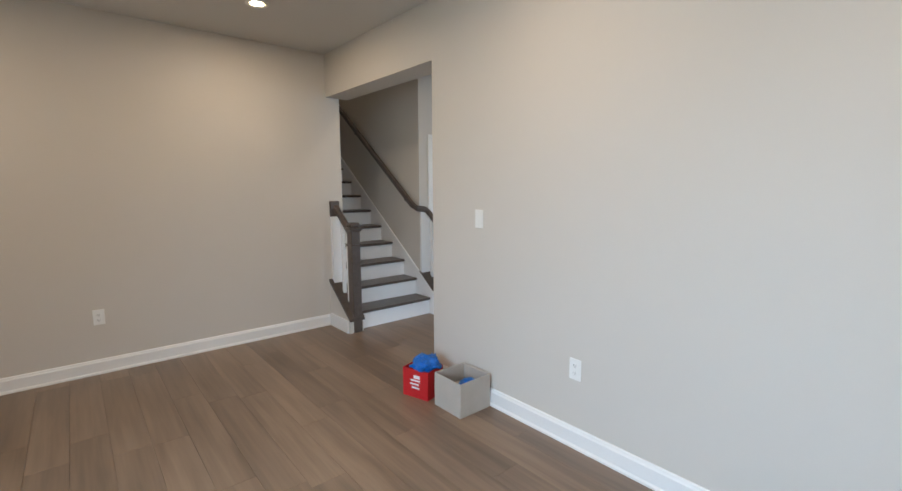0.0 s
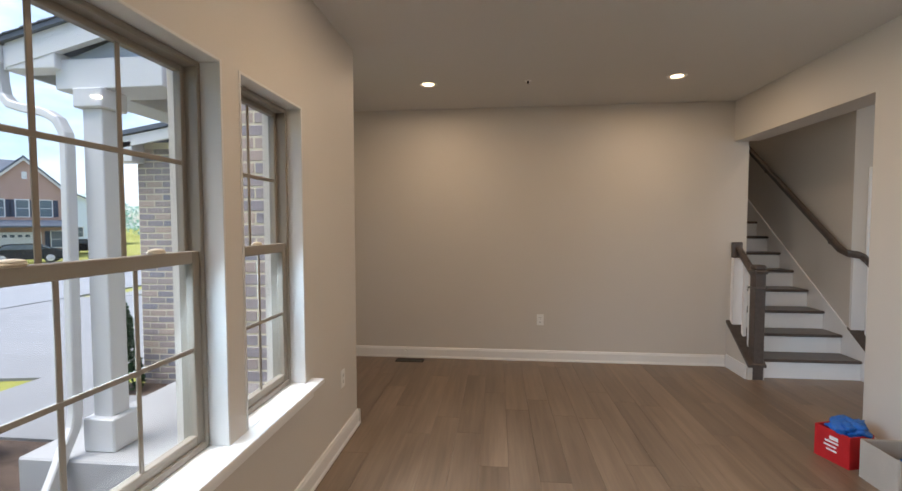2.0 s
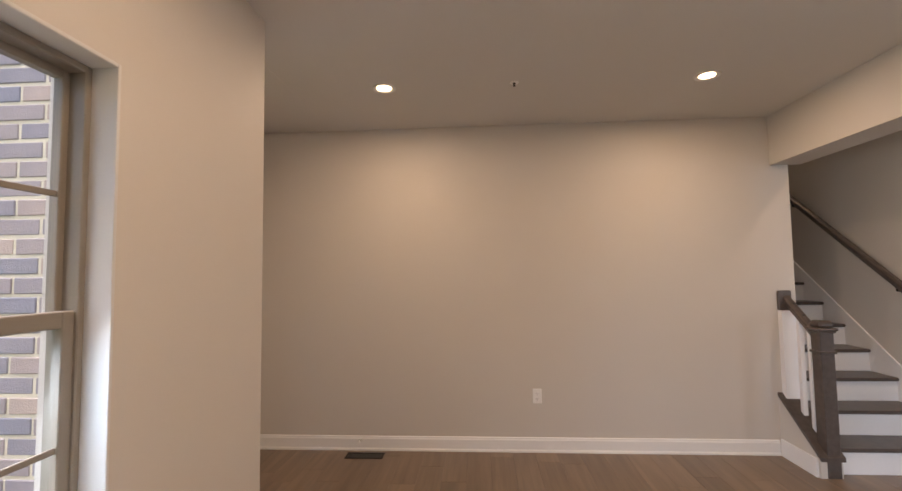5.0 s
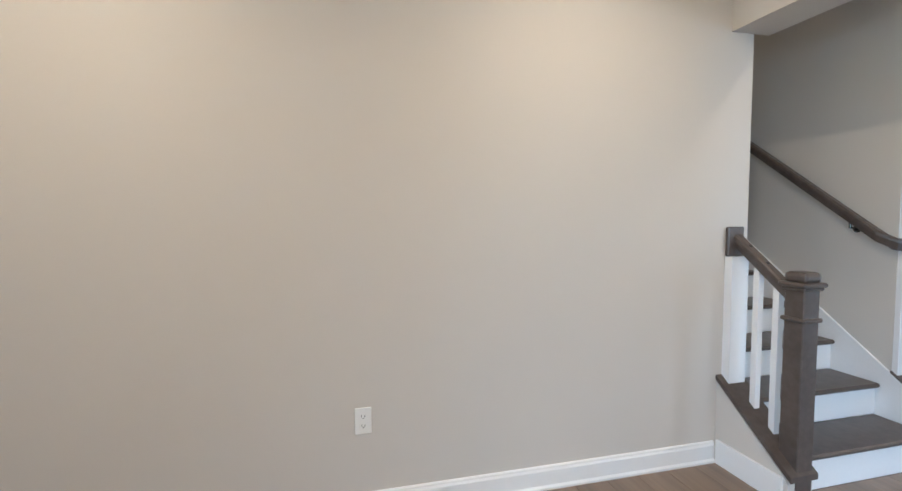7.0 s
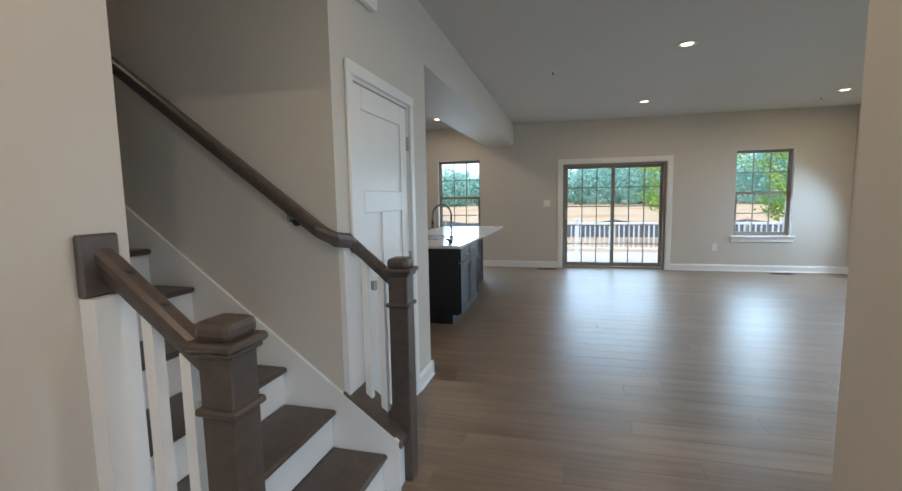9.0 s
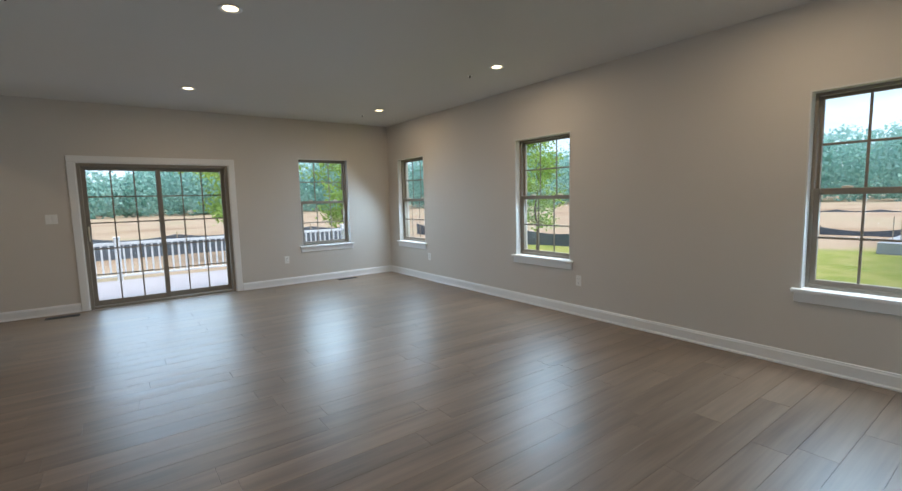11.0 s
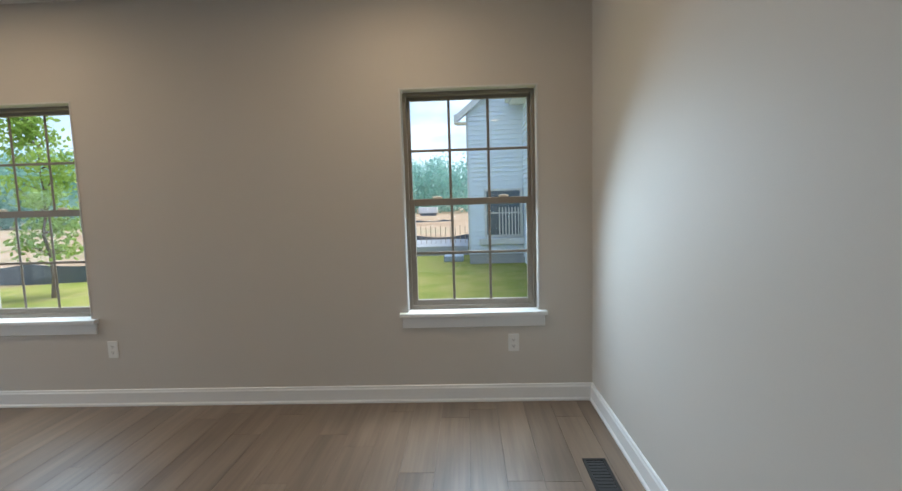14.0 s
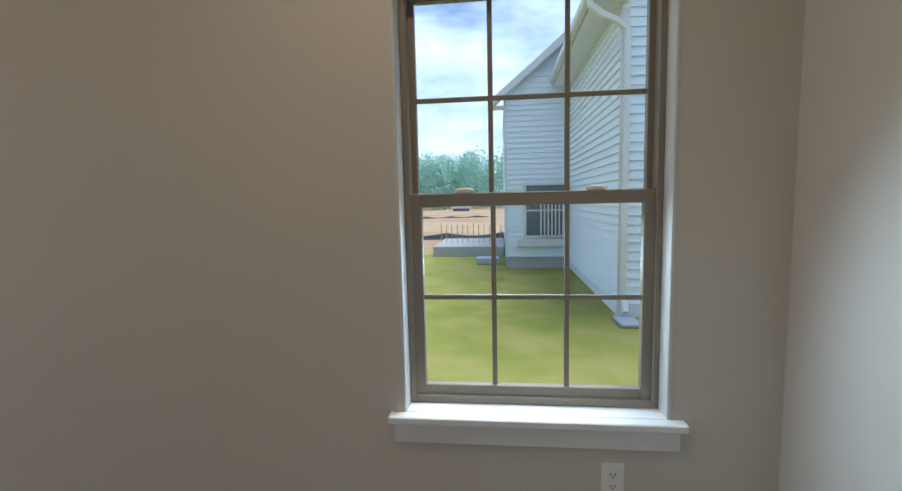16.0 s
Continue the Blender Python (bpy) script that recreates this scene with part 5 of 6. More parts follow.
def young_tree(x, y, h, spread, seed, count=2600, low=0.22):
    rng = random.Random(seed)
    z0 = ground_z(x, y)
    t = thing("young_tree", "young bright green deciduous tree on the lawn", "tree", (x, y, z0), group="young trees")
    bm = bmesh.new()
    tips = []
    prev = Vector((0, 0, -0.05))
    for i in range(8):
        nxt = Vector((rng.uniform(-0.05, 0.05), rng.uniform(-0.05, 0.05), h * (i + 1) / 8.5))
        add_cyl(bm, prev, nxt, 0.045 * (1 - i / 9), 8, 0.045 * (1 - (i + 1) / 9))
        prev = nxt
        if i >= 1:
            for _ in range(4):
                a = rng.uniform(0, 6.283)
                ln = spread * (1.1 - 0.75 * abs(i - 3) / 5) * rng.uniform(0.5, 1.0)
                tip = nxt + Vector((math.cos(a) * ln, math.sin(a) * ln, ln * rng.uniform(0.25, 0.8)))
                add_cyl(bm, nxt, tip, 0.014, 5, 0.004)
                for u in (0.45, 0.7, 1.0):
                    tips.append(nxt.lerp(tip, u))
    tips.append(prev)
    part("trunk", bm, BARK, t)

    def place(g):
        c = g.choice(tips)
        if c.z < h * low:
            return None
        return (c.x + g.gauss(0, 0.15), c.y + g.gauss(0, 0.15), c.z + g.gauss(0, 0.13))
    me = leaves(rng, count, place, 0.048)
    me.materials.append(LEAF_LIME)
    o = new("crown", me)
    o.parent = t


young_tree(10.0, -11.9, 3.9, 0.85, 4, 3200)
young_tree(16.5, -4.35, 5.4, 1.25, 9, 3600)
young_tree(14.2, -7.35, 4.6, 1.15, 15, 3400)


def woods():
    rng = random.Random(77)
    vs, fs = [], []
    tv, tf = [], []
    spots = []
    for _ in range(720):
        a = rng.uniform(-2.75, 0.55)
        d = rng.uniform(82, 118)
        spots.append((d * math.cos(a) + 2, d * math.sin(a), rng.uniform(8.5, 12.5) * (0.62 if a > -0.05 else 0.92 if a > -0.7 else 1.0)))
    for _ in range(150):
        a = rng.uniform(1.85, 3.0)
        d = rng.uniform(120, 160)
        spots.append((d * math.cos(a), d * math.sin(a), rng.uniform(8, 12)))
    for x, y, h in spots:
        r = h * rng.uniform(0.26, 0.36)
        z0 = ground_z(x, y)
        for _ in range(600):
            d = Vector((rng.gauss(0, 1), rng.gauss(0, 1), rng.gauss(0, 1))).normalized()
            k = rng.uniform(0.6, 1.0) ** 0.4 * (1 + 0.35 * noise.noise(d * 2 + Vector((x, y, 0))))
            c = Vector((x + d.x * r * k, y + d.y * r * k, z0 + h * 0.50 + d.z * h * 0.50 * k))
            s = rng.uniform(0.15, 0.32)
            a = Vector((rng.gauss(0, 1), rng.gauss(0, 1), rng.gauss(0, 1))).normalized()
            b = a.cross(d).normalized()
            n = len(vs)
            vs += [tuple(c + a * s), tuple(c + b * s * 0.8), tuple(c - a * s), tuple(c - b * s * 0.8)]
            fs.append((n, n + 1, n + 2, n + 3))
    me = bpy.data.meshes.new("woods")
    me.from_pydata(vs, [], fs)
    me.materials.append(LEAF_WOOD_HAZE)
    tagged(new("woods", me), "dense deciduous woods along the field, pale green with haze in the colour", "woods", kind="stuff")


woods()

# silt fence and field clutter
SILT = material("black_silt_fabric", (0.10, 0.115, 0.135), 0.7, vary=0.15, scale=3)
STAKE = material("pale_wood_stake", (0.42, 0.34, 0.24), 0.85, vary=0.1)


def silt_fence(pts, h, label):
    f = thing("silt_fence", label, "silt fence", (pts[0][0], pts[0][1], GROUND), group="silt fences")
    o = Vector((pts[0][0], pts[0][1], 0))
    bm = bmesh.new()
    cols = []
    for (x0, y0), (x1, y1) in zip(pts, pts[1:]):
        n = max(2, int(math.hypot(x1 - x0, y1 - y0) / 0.35))
        for i in range(n):
            t = i / n
            x, y = x0 + (x1 - x0) * t, y0 + (y1 - y0) * t
            sag = 0.13 * math.sin(math.pi * ((len(cols) % 7) / 7))
            cols.append((x - o.x, y - o.y + 0.03 * math.sin(len(cols)), h - sag))
    vv = [(bm.verts.new((x, y, -0.02)), bm.verts.new((x, y, z)), bm.verts.new((x + 0.012, y + 0.012, z)), bm.verts.new((x + 0.012, y + 0.012, -0.02))) for x, y, z in cols]
    for a, b in zip(vv, vv[1:]):
        for i in range(4):
            j = (i + 1) % 4
            bm.faces.new((a[i], a[j], b[j], b[i]))
    part("fabric", bm, SILT, f)
    for i in range(0, len(cols), 7):
        x, y, z = cols[i]
        part("stake", box(x - 0.02, x + 0.02, y - 0.05, y - 0.015, -0.03, h + 0.08), STAKE, f)


silt_fence([(20.0, -13.8), (12.0, -13.8), (6.0, -15.5)], 0.55, "sagging black silt fence on wooden stakes")
silt_fence([(6.0, -24.0), (-14.0, -24.5)], 0.30, "low black silt fence on wooden stakes")
silt_fence([(19.5, -13.0), (19.0, 10.0)], 0.75, "black silt fence behind the deck")
silt_fence([(30.0, -42.0), (2.0, -48.0)], 0.2, "distant black silt fence across the field")

tr = thing("site_trailer", "small white site trailer on the far field", "trailer", (7.0, -72.0, GROUND))
part("body", box(-1.4, 1.4, -0.8, 0.8, 0.4, 1.3, 0.05), WHITE_METAL, tr)
part("chassis", box(-1.2, 1.2, -0.7, 0.7, 0.0, 0.4), SILT, tr)

# neighbour's foundation with upright bars
fd = thing("house_foundation", "pale concrete foundation with thin upright stakes", "foundation", (1.9, -19.4, GROUND))
part("slab", box(-0.85, 1.35, -1.6, 1.35, -0.05, 0.32, 0.02), PALE_CONCRETE, fd)
for i in range(12):
    part("upright_stake", cyl((-0.75 + 0.18 * i, 0.3 - 0.05 * (i % 3), 0.3), (-0.75 + 0.18 * i, 0.3 - 0.05 * (i % 3), 0.92 + 0.05 * (i % 2)), 0.014, 6), STAKE, fd)
ut = thing("utility_box", "low blue-grey utility box on the lawn", "utility box", (1.5, -16.5, GROUND))
part("lid", box(-0.3, 0.3, -0.25, 0.25, 0, 0.18, 0.02), BLUE_SIDING, ut)

# ---------------------------------------------------------------- deck
DECKWOOD = material("grey_composite_decking", (0.40, 0.37, 0.38), 0.7, vary=0.08, scale=2, fine=80, bump=0.1)
dk = thing("deck", "grey composite deck with white railing", "deck", (8.2, -2.0, -0.12))
for i in range(24):
    x = 0.02 + i * 0.142
    part("deck_board", box(x, x + 0.136, -4.25, 2.4, -0.03, 0.0, 0.004), DECKWOOD, dk)
part("rim_joist", box(0.0, 3.42, -4.24, -4.20, -0.25, -0.03), WHITE_METAL, dk)
part("rim_joist", box(3.38, 3.42, -4.20, 2.4, -0.25, -0.03), WHITE_METAL, dk)
for x, y in ((3.36, -4.20), (3.36, -1.70), (3.36, 0.6), (3.36, 2.35), (0.1, -4.20)):
    part("railing_post", box(x - 0.05, x + 0.05, y - 0.05, y + 0.05, -0.29, 0.86, 0.006), WHITE_METAL, dk)
    part("post_cap", box(x - 0.062, x + 0.062, y - 0.062, y + 0.062, 0.86, 0.89, 0.008), WHITE_METAL, dk)
for z0, z1 in ((0.08, 0.12), (0.72, 0.78)):
    for y0, y1 in ((-4.15, -1.75), (-1.65, 0.55), (0.65, 2.30)):
        part("rail", box(3.33, 3.39, y0, y1, z0, z1, 0.004), WHITE_METAL, dk)
    part("rail", box(0.15, 3.31, -4.23, -4.17, z0, z1, 0.004), WHITE_METAL, dk)
for i in range(53):
    y = -4.06 + 0.12 * i
    if abs(y - 0.6) > 0.07 and abs(y + 1.7) > 0.07:
        part("railing_baluster", box(3.345, 3.375, y - 0.016, y + 0.016, 0.12, 0.72), WHITE_METAL, dk)
for i in range(25):
    x = 0.27 + 0.122 * i
    part("railing_baluster", box(x - 0.016, x + 0.016, -4.215, -4.185, 0.12, 0.72), WHITE_METAL, dk)


# ---------------------------------------------------------------- houses
SIDING = material("pale_blue_vinyl_siding", (0.74, 0.81, 0.89), 0.5, vary=0.02, scale=1, fine=30)
SIDING_WHITE = material("white_vinyl_siding", (0.60, 0.67, 0.78), 0.5, vary=0.02, scale=1, fine=30)
FAR_BRICK = material("red_brown_brick_far", (0.47, 0.32, 0.27), 0.85, scale=3, fine=12, bump=0.2, colour2=(0.37, 0.245, 0.205))
DARK_GLASS = material("dark_window_glass", (0.10, 0.13, 0.16), 0.1, vary=0.2, scale=0.6, spec=0.8)
SHUTTER = material("navy_shutter_paint", (0.03, 0.04, 0.07), 0.5)
TRUCK = material("black_truck_paint", (0.012, 0.014, 0.018), 0.15, vary=0.1)
SILVER = material("silver_blue_car_paint", (0.36, 0.41, 0.50), 0.2, metal=0.4, vary=0.06)
CHROME = material("chrome", (0.6, 0.62, 0.65), 0.15, metal=1.0, vary=0.03)
RUBBER = material("tyre_rubber", (0.02, 0.02, 0.02), 0.8)


def lapped(axis, face, sign, u0, u1, z0, top, step=0.13):
    """Lap siding on the plane axis=face; top(u) gives the wall's height there."""
    bm = bmesh.new()
    z = z0
    while True:
        ua, ub = u0, u1
        n = 60
        ok = [u0 + (u1 - u0) * i / n for i in range(n + 1) if top(u0 + (u1 - u0) * i / n) >= z + step * 0.5]
        if len(ok) < 2:
            break
        ua, ub = ok[0], ok[-1]
        pts = ((0.0, z + step), (0.036, z), (0.0, z))
        for (d0, za), (d1, zb) in zip(pts, pts[1:]):
            q = []
            for u, d, zz in ((ua, d0, za), (ub, d0, za), (ub, d1, zb), (ua, d1, zb)):
                q.append(bm.verts.new((face + sign * d, u, zz) if axis == "x" else (u, face + sign * d, zz)))
            bm.faces.new(q)
        z += step
    return bm


def house_window(parent, axis, face, sign, u, z, w, h, shutters=False):
    def b(ua, ub, d0, d1, za, zb):
        lo, hi = sorted((face + sign * d0, face + sign * d1))
        return box(lo, hi, ua, ub, za, zb) if axis == "x" else box(ua, ub, lo, hi, za, zb)
    fr = part("window", b(u - w / 2 - 0.07, u + w / 2 + 0.07, 0.0, 0.05, z - 0.07, z + h + 0.07), WHITE_METAL, parent)
    part("pane", b(u - w / 2, u + w / 2, 0.05, 0.055, z, z + h / 2 - 0.02), DARK_GLASS, fr)
    part("pane", b(u - w / 2, u + w / 2, 0.05, 0.055, z + h / 2 + 0.02, z + h), DARK_GLASS, fr)
    if shutters:
        for s in (-1, 1):
            c = u + s * (w / 2 + 0.25)
            part("shutter", b(c - 0.16, c + 0.16, 0.0, 0.04, z - 0.03, z + h + 0.03), SHUTTER, fr)


# house next door
nb = thing("neighbour_house", "pale blue lap-sided house with white eaves and downspout", "house", (0, 0, 0))
NX, NY, NY2, NX2 = -0.58, -10.9, -15.7, 1.0
gz = GROUND
part("wall", box(-9.0, NX, -20, NY, gz, 4.1), SIDING, nb)
part("siding_front", lapped("y", NY, 1, -9.0, NX, gz + 0.2, lambda u: 4.1 + (NX - u) * 0.75), SIDING, nb)
part("siding_side", lapped("x", NX, 1, NY2, NY, gz + 0.2, lambda u: 4.1), SIDING, nb)
part("wing_wall", box(-9.0, NX2, -24, NY2, gz, 3.75), SIDING, nb)
part("siding_wing", lapped("y", NY2, 1, NX, NX2, gz + 0.3, lambda u: 3.98 + (NX2 - u) * 0.82), SIDING, nb)
part("foundation", box(NX, NX2 + 0.01, -24, NY2 + 0.012, gz - 0.02, gz + 0.28), PALE_CONCRETE, nb)
part("corner_board", box(NX2 - 0.02, NX2 + 0.03, NY2 - 0.1, NY2 + 0.03, gz + 0.28, 3.75), WHITE_METAL, nb)
part("corner_board", box(NX - 0.09, NX + 0.03, NY - 0.02, NY + 0.03, gz, 4.1), WHITE_METAL, nb)
part("main_gable", prism([(-9.0, 4.1), (NX, 4.1), (-4.85, 7.2)], "y", -20, NY - 0.001), SIDING, nb)
part("wing_gable", prism([(NX2, 3.75), (NX2, 3.95), (-3.0, 7.23), (-3.0, 3.75)], "y", -24, NY2 - 0.001), SIDING, nb)
s = 0.82
part("wing_rake", prism([(NX2 + 0.30, 3.60), (-3.0, 3.60 + (NX2 + 0.3 + 3.0) * s), (-3.0, 3.80 + (NX2 + 0.3 + 3.0) * s), (NX2 + 0.30, 3.80)], "y", NY2 + 0.02, NY2 + 0.30), WHITE_METAL, nb, "white rake boards")
part("wing_roof", prism([(NX2 + 0.34, 3.67), (-3.0, 3.73 + (NX2 + 0.34 + 3.0) * s), (-3.0, 3.85 + (NX2 + 0.34 + 3.0) * s), (NX2 + 0.34, 3.74)], "y", NY2 - 0.1, NY2 + 0.29), SHINGLE, nb)
part("wing_roof_rear", prism([(NX2 + 0.02, 3.96), (-3.0, 3.73 + (NX2 + 0.34 + 3.0) * s), (-3.0, 3.85 + (NX2 + 0.34 + 3.0) * s), (NX2 + 0.02, 4.02)], "y", -24, NY2 - 0.101), SHINGLE, nb)
part("wing_fascia", box(NX2 + 0.30, NX2 + 0.36, NY2 - 0.1, NY2 + 0.31, 3.58, 3.80), WHITE_METAL, nb)
part("wing_soffit", box(NX2 + 0.031, NX2 + 0.299, NY2 - 0.1, NY2 + 0.30, 3.56, 3.60), WHITE_METAL, nb)
part("main_eave", box(NX - 0.05, NX + 0.42, NY2 + 0.3, NY + 0.30, 4.0, 4.16, 0.01), WHITE_METAL, nb)
part("main_gutter", box(NX + 0.42, NX + 0.54, NY2 + 0.3, NY + 0.30, 4.05, 4.18, 0.02), WHITE_METAL, nb)
part("main_roof", prism([(NX + 0.45, 4.17), (-4.85, 7.5), (-4.85, 7.62), (NX + 0.45, 4.27)], "y", -20, NY + 0.34), SHINGLE, nb)
part("downspout", pipe([(NX + 0.47, NY + 0.15, 4.05), (NX + 0.47, NY + 0.15, 3.95), (NX + 0.30, NY + 0.13, 3.82), (NX + 0.10, NY + 0.10, 3.74), (NX - 0.04, NY + 0.08, 3.62), (NX - 0.04, NY + 0.08, -0.1), (NX - 0.04, NY + 0.2, -0.30)], 0.05, 0.04), WHITE_METAL, nb)
part("splash_block", box(NX - 0.16, NX + 0.12, NY + 0.12, NY + 0.6, gz, gz + 0.07, 0.02), BLUE_SIDING, nb)
house_window(nb, "y", NY2 + 0.018, 1, 0.02, 0.42, 0.95, 1.25)
bx = part("window_railing", box(-0.65, 0.72, NY2 + 0.03, NY2 + 0.16, 0.14, 0.32, 0.01), WHITE_METAL, nb, "white window box rail")
for i in range(9):
    part("railing_bar", box(-0.60 + 0.09 * i, -0.565 + 0.09 * i, NY2 + 0.10, NY2 + 0.13, 0.32, 1.2), WHITE_METAL, bx)


def far_house(name, label, x, y, rz, w, d, h, ridge, wall_mat, garage=None, z=None, shutters=False, gable_front=True):
    """A two-storey house whose front (local -y) is w wide, with the ridge running back."""
    z = ground_z(x, y) if z is None else z
    ho = thing(name, label, "house", group="houses across the street")
    ho.matrix_basis = pose(x, y, z, 0, 0, rz)
    part("wall", box(-w / 2, w / 2, 0, d, -0.3, h), wall_mat, ho)
    part("gable", prism([(-w / 2, h), (w / 2, h), (0, ridge)], "y", 0, d), wall_mat, ho)
    k = (ridge - h) / (w / 2)
    for sx in (-1, 1):
        e = w / 2 + 0.35
        part("roof", prism([(0, ridge + 0.03), (sx * e, ridge - k * e + 0.03), (sx * e, ridge - k * e + 0.2), (0, ridge + 0.22)], "y", -0.35, d + 0.35), SHINGLE, ho)
        part("rake", prism([(0, ridge - 0.18), (sx * e, ridge - k * e - 0.18), (sx * e, ridge - k * e + 0.03), (0, ridge + 0.03)], "y", -0.30, -0.02), WHITE_METAL, ho)
    return ho


def garage_door(ho, x0, x1, y, h):
    g = part("garage_door", box(x0, x1, y - 0.04, y, 0.0, h), WHITE_METAL, ho)
    for i in range(4):
        part("door_panel", box(x0 + 0.05, x1 - 0.05, y - 0.055, y - 0.041, 0.05 + i * h / 4, 0.05 + (i + 1) * h / 4 - 0.08), WHITE_METAL, g)
    n = int((x1 - x0) / 0.45)
    for i in range(n):
        a = x0 + 0.12 + (x1 - x0 - 0.2) * i / n
        part("pane", box(a, a + 0.28, y - 0.06, y - 0.0551, h - 0.42, h - 0.2), DARK_GLASS, g)


# white house seen gable-on
hx, hy = -2.59 - 0.868 * 52, -5.1 + 0.497 * 52
ho = far_house("white_house", "white lap-sided two-storey house with dark shingle roof", hx, hy, 60, 11.8, 9.0, 5.4, 9.0, SIDING_WHITE)
for u, z, w, h in ((-2.3, 3.5, 0.8, 1.3), (0.45, 3.5, 0.8, 1.3), (0.45, 1.0, 0.6, 0.8)):
    house_window(ho, "y", 0.0, -1, u, z, w, h)
wg = part("garage_wing", box(-7.6, -1.4, -2.2, -0.01, -0.3, 2.75), BLUE_SIDING, ho, "grey-blue garage wing")
part("garage_roof", prism([(-8.0, 2.75), (-1.0, 2.75), (-4.5, 4.1)], "y", -2.5, -0.01), SHINGLE, ho)
garage_door(ho, -6.6, -1.85, -2.2, 2.15)

# brick house with shutters
bx0, by0 = -2.55 - 0.775 * 52, -4.66 + 0.632 * 52
bh = far_house("brick_house", "red-brown brick two-storey house with navy shutters", bx0 + 1.6, by0 + 0.4, 48, 5.4, 9.0, 5.6, 8.3, FAR_BRICK)
for u in (-1.65, -0.2, 1.25):
    house_window(bh, "y", 0.0, -1, u, 3.5, 0.75, 1.35, True)
house_window(bh, "y", 0.0, -1, 1.9, 0.9, 0.75, 1.35, True)
part("gable_vent", box(-0.16, 0.16, -0.04, -0.001, 6.6, 7.2), WHITE_METAL, bh)
garage_door(bh, -2.5, 0.9, -0.05, 2.2)
part("porch_roof", prism([(-0.05, 2.9), (-1.4, 2.6), (-1.4, 2.75), (-0.05, 3.2)], "x", -2.9, 2.85), SHINGLE, bh)
part("main_block", box(-8.6, -2.71, 1.0, 9.0, -0.3, 5.6), FAR_BRICK, bh)
part("main_roof", prism([(0.55, 5.5), (5.0, 8.6), (9.45, 5.5)], "x", -9.0, -0.2), SHINGLE, bh)
part("main_gutter", box(-9.0, -2.75, 0.42, 0.54, 5.40, 5.56), WHITE_METAL, bh)
for u in (-3.7, -6.2):
    house_window(bh, "y", 1.0, -1, u, 3.5, 0.85, 1.35, True)
part("white_wing", box(-7.2, -2.72, -2.2, 0.99, -0.3, 2.8), SIDING_WHITE, bh, "white-sided low wing")
part("wing_roof", prism([(-2.6, 2.75), (0.99, 3.5), (0.99, 3.65), (-2.6, 2.9)], "x", -7.5, -2.72), SHINGLE, bh)

far = far_house("pale_house", "pale-sided house with dark blue-grey shingle roof", -59.6, 51.4, 42, 10.0, 9.0, 4.2, 6.8, SIDING_WHITE)
for u in (-2.6, 0.0, 2.6):
    house_window(far, "y", 0.0, -1, u, 1.2, 0.8, 1.3)

# parked vehicles
def vehicle(name, label, x, y, rz, length, pickup, paint=None):
    v = thing(name, label, "pickup truck" if pickup else "car")
    v.matrix_basis = pose(x, y, ground_z(x, y) + 0.012, 0, 0, rz)
    L = length / 2
    if pickup:
        prof = [(-L, 0.55), (-L, 1.12), (-0.55, 1.12), (-0.45, 1.72), (-0.1, 1.86), (1.0, 1.84), (1.55, 1.25), (L - 0.05, 1.12), (L, 0.95), (L, 0.45), (-L + 0.1, 0.45)]
    else:
        prof = [(-L, 0.5), (-L, 0.9), (-L + 0.5, 0.98), (-1.2, 1.40), (0.4, 1.42), (1.25, 0.98), (L - 0.15, 0.82), (L, 0.6), (L - 0.05, 0.3), (-L + 0.1, 0.3)]
    bm = prism(prof, "y", -0.93, 0.93)
    bmesh.ops.bevel(bm, geom=[e for e in bm.edges], offset=0.05, segments=2, affect="EDGES")
    part("body", bm, paint or TRUCK, v)
    if pickup:
        gl = [(-0.38, 1.22), (-0.32, 1.66), (-0.08, 1.78), (0.95, 1.76), (1.35, 1.28)]
    else:
        gl = [(-1.45, 1.02), (-1.1, 1.34), (0.35, 1.36), (1.0, 1.02)]
    for s in (-1, 1):
        part("side_window", prism(gl, "y", *sorted((s * 0.932, s * 0.95))), DARK_GLASS, v)
    part("windscreen", prism([(gl[-2][0] + 0.12, gl[-2][1] - 0.02), (gl[-1][0] + 0.16, gl[-1][1]), (gl[-1][0] + 0.22, gl[-1][1] + 0.02), (gl[-2][0] + 0.16, gl[-2][1])], "y", -0.8, 0.8), DARK_GLASS, v)
    for x in (-L + 1.0, L - 1.0):
        for s in (-1, 1):
            w = part("wheel", cyl((x, s * 0.72, 0.38), (x, s * 0.96, 0.38), 0.38, 24), RUBBER, v)
            part("rim", cyl((x, s * 0.95, 0.38), (x, s * 0.975, 0.38), 0.25, 20), CHROME, w)
    part("bumper", box(L - 0.05, L + 0.06, -0.9, 0.9, 0.42, 0.66, 0.04), CHROME, v)
    for s in (-1, 1):
        part("headlight", box(L - 0.06, L + 0.02, s * 0.78 - 0.14, s * 0.78 + 0.14, 0.78, 0.95, 0.02), CHROME, v)


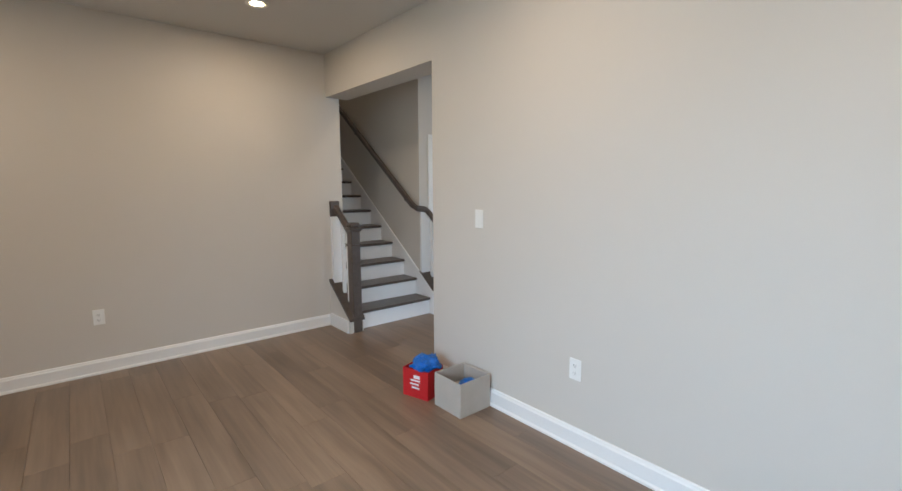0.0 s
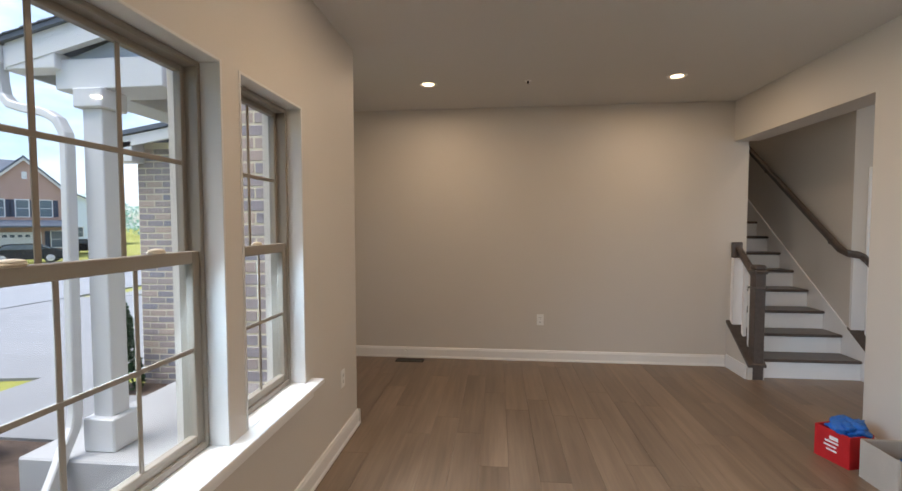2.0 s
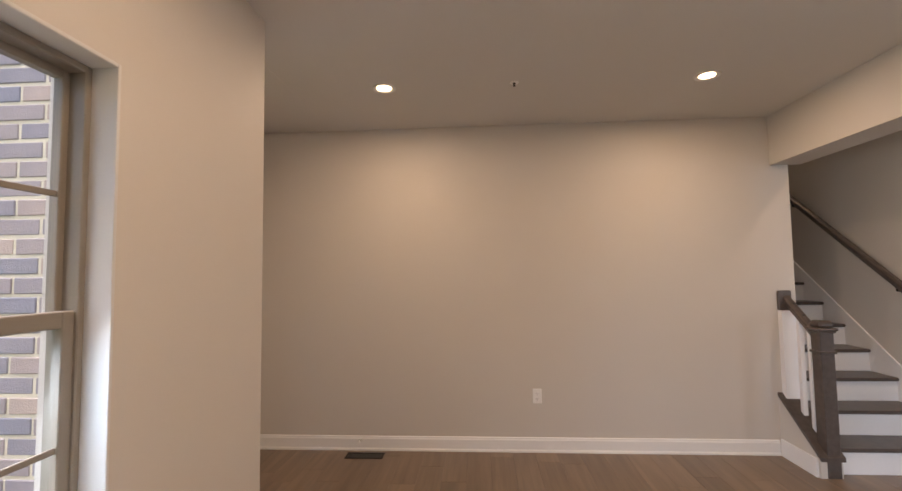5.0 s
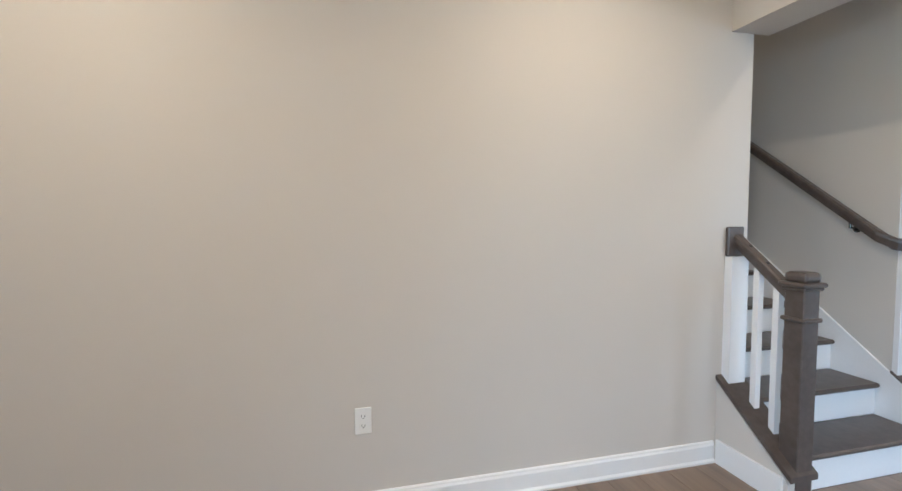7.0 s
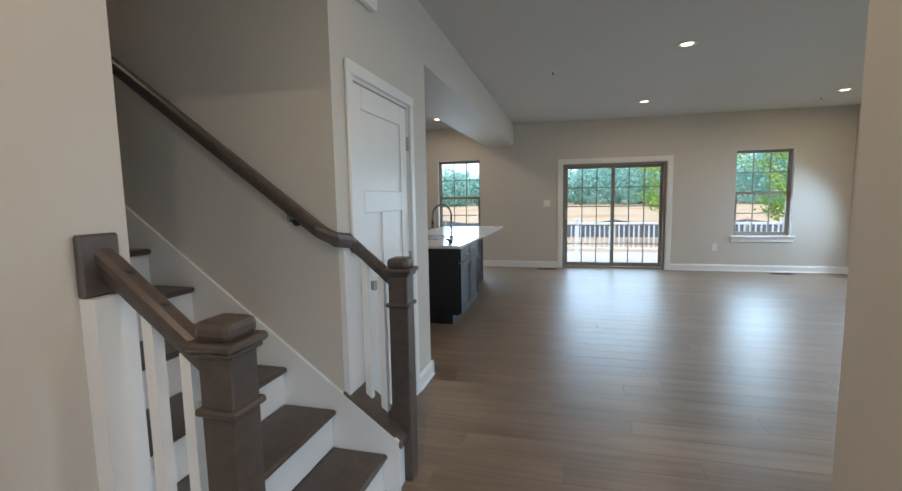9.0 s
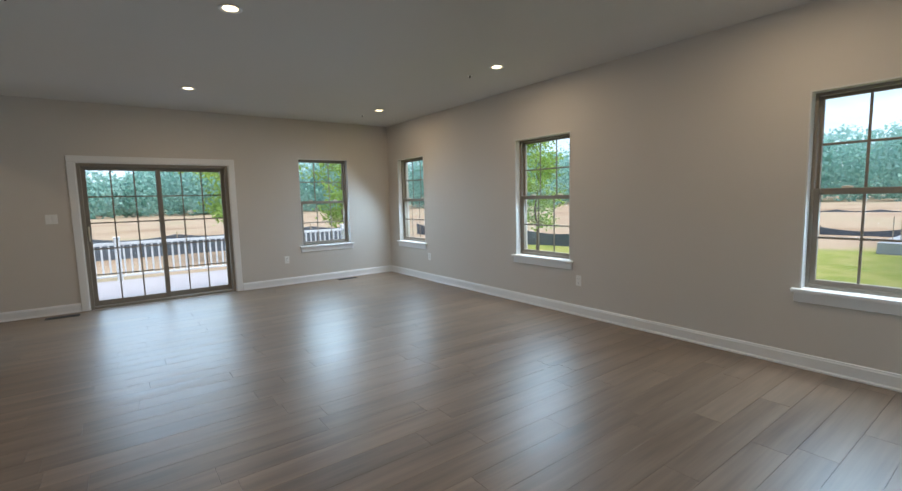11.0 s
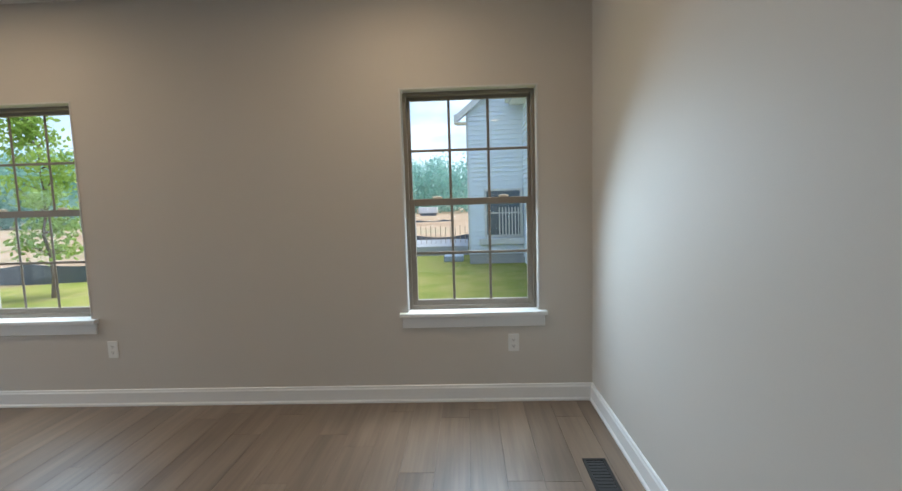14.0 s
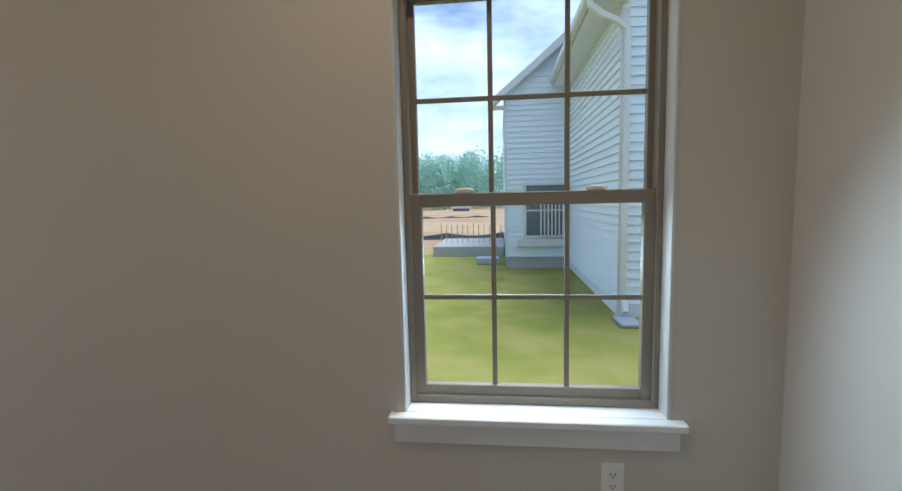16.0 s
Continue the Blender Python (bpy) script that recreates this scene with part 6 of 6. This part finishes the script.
vehicle("pickup_truck", "black pickup truck parked across the street", -2.59 - 0.868 * 47.5, -5.1 + 0.497 * 47.5, 42, 5.2, True)
vehicle("parked_car", "silver-blue sedan parked beside the black pickup", -2.59 - 0.849 * 45, -5.1 + 0.529 * 45, 35, 4.4, False, SILVER)
vehicle("parked_car", "black sedan parked in front of the brick house", -2.55 - 0.757 * 45, -4.66 + 0.653 * 45, 40, 4.6, False)
vehicle("parked_car", "dark sedan parked down the street", -2.45 - 0.70 * 57, -4.97 + 0.71 * 57, 35, 4.6, False)

# street lamp
sl = thing("street_lamp", "black street lamp with lantern head", "street lamp", (-2.55 - 0.68 * 27, -4.66 + 0.734 * 27, ground_z(-20.9, 0)))
part("post", cyl((0, 0, 0), (0, 0, 3.2), 0.06, 12, 0.045), SLOT, sl)
part("lantern", cyl((0, 0, 3.2), (0, 0, 3.75), 0.10, 8, 0.2), WHITE_METAL, sl)
part("cap", cyl((0, 0, 3.75), (0, 0, 3.95), 0.26, 8, 0.03), SLOT, sl)

# blue painter's tape on a window jamb
tp = thing("painters_tape", "small torn piece of blue painter's tape on the jamb", "tape", (XW - 0.035, -4.326, 2.0))
part("strip", box(-0.022, 0.022, -0.013, -0.0125, -0.012, 0.012), BLUE, tp)


# ---------------------------------------------------------------- floor planks
def lay_planks():
    PW, PL = 0.18, 1.22
    rng = random.Random(5)
    near, rest = [], []
    x = -4.5
    while x < XE:
        y = YS - rng.uniform(0.1, 1.1)
        while y < 3.0:
            a, b = x, min(x + PW, XE)
            mx = (a + b) / 2
            lo = YS if mx > XW - 0.09 else -1.715
            hi = 0.0 if mx < 0.0 else -0.35 if mx < 1.03 else YD if mx < 2.36 else 3.0
            c, d = max(y, lo), min(y + PL, hi)
            y += PL
            if d - c < 0.05:
                continue
            mx, my = (a + b) / 2, (c + d) / 2
            (near if -3.6 < mx < 5.0 and my < -0.4 else rest).append((a, b, c, d))
        x += PW
    cache = {}

    def slab(w, l):
        k = (round(w, 3), round(l, 3))
        if k not in cache:
            bm = bmesh.new()
            g, e = 0.0004, 0.0011
            lo = [bm.verts.new((sx * (w / 2 - g), sy * (l / 2 - g), -0.005)) for sx, sy in ((-1, -1), (1, -1), (1, 1), (-1, 1))]
            mi = [bm.verts.new((sx * (w / 2 - g), sy * (l / 2 - g), -0.0009)) for sx, sy in ((-1, -1), (1, -1), (1, 1), (-1, 1))]
            hi = [bm.verts.new((sx * (w / 2 - e), sy * (l / 2 - e), 0.0)) for sx, sy in ((-1, -1), (1, -1), (1, 1), (-1, 1))]
            for p, q in ((lo, mi), (mi, hi)):
                for i in range(4):
                    j = (i + 1) % 4
                    bm.faces.new((p[i], p[j], q[j], q[i]))
            bm.faces.new(hi)
            me = bpy.data.meshes.new("plank")
            bm.to_mesh(me)
            bm.free()
            me.materials.append(PLANK)
            cache[k] = me
        return cache[k]
    if len(near) > 320:
        near.sort(key=lambda q: q[0])
        rest += near[320:]
        near = near[:320]
    for a, b, c, d in near:
        ob = new("plank", slab(b - a, d - c))
        ob.location = ((a + b) / 2, (c + d) / 2, 0)
        ob.parent = fl
    vs, fs = [], []
    for a, b, c, d in rest:
        n = len(vs)
        for z, e in ((-0.005, 0.0004), (-0.0009, 0.0004), (0.0, 0.0011)):
            vs += [(a + e, c + e, z), (b - e, c + e, z), (b - e, d - e, z), (a + e, d - e, z)]
        for k in (0, 4):
            for i in range(4):
                j = (i + 1) % 4
                fs.append((n + k + i, n + k + j, n + k + 4 + j, n + k + 4 + i))
        fs.append((n + 8, n + 9, n + 10, n + 11))
    me = bpy.data.meshes.new("far_planks")
    me.from_pydata(vs, [], fs)
    me.materials.append(PLANK)
    ob = new("far_planks", me)
    ob.parent = fl
    tagged(ob, kind="stuff")


lay_planks()
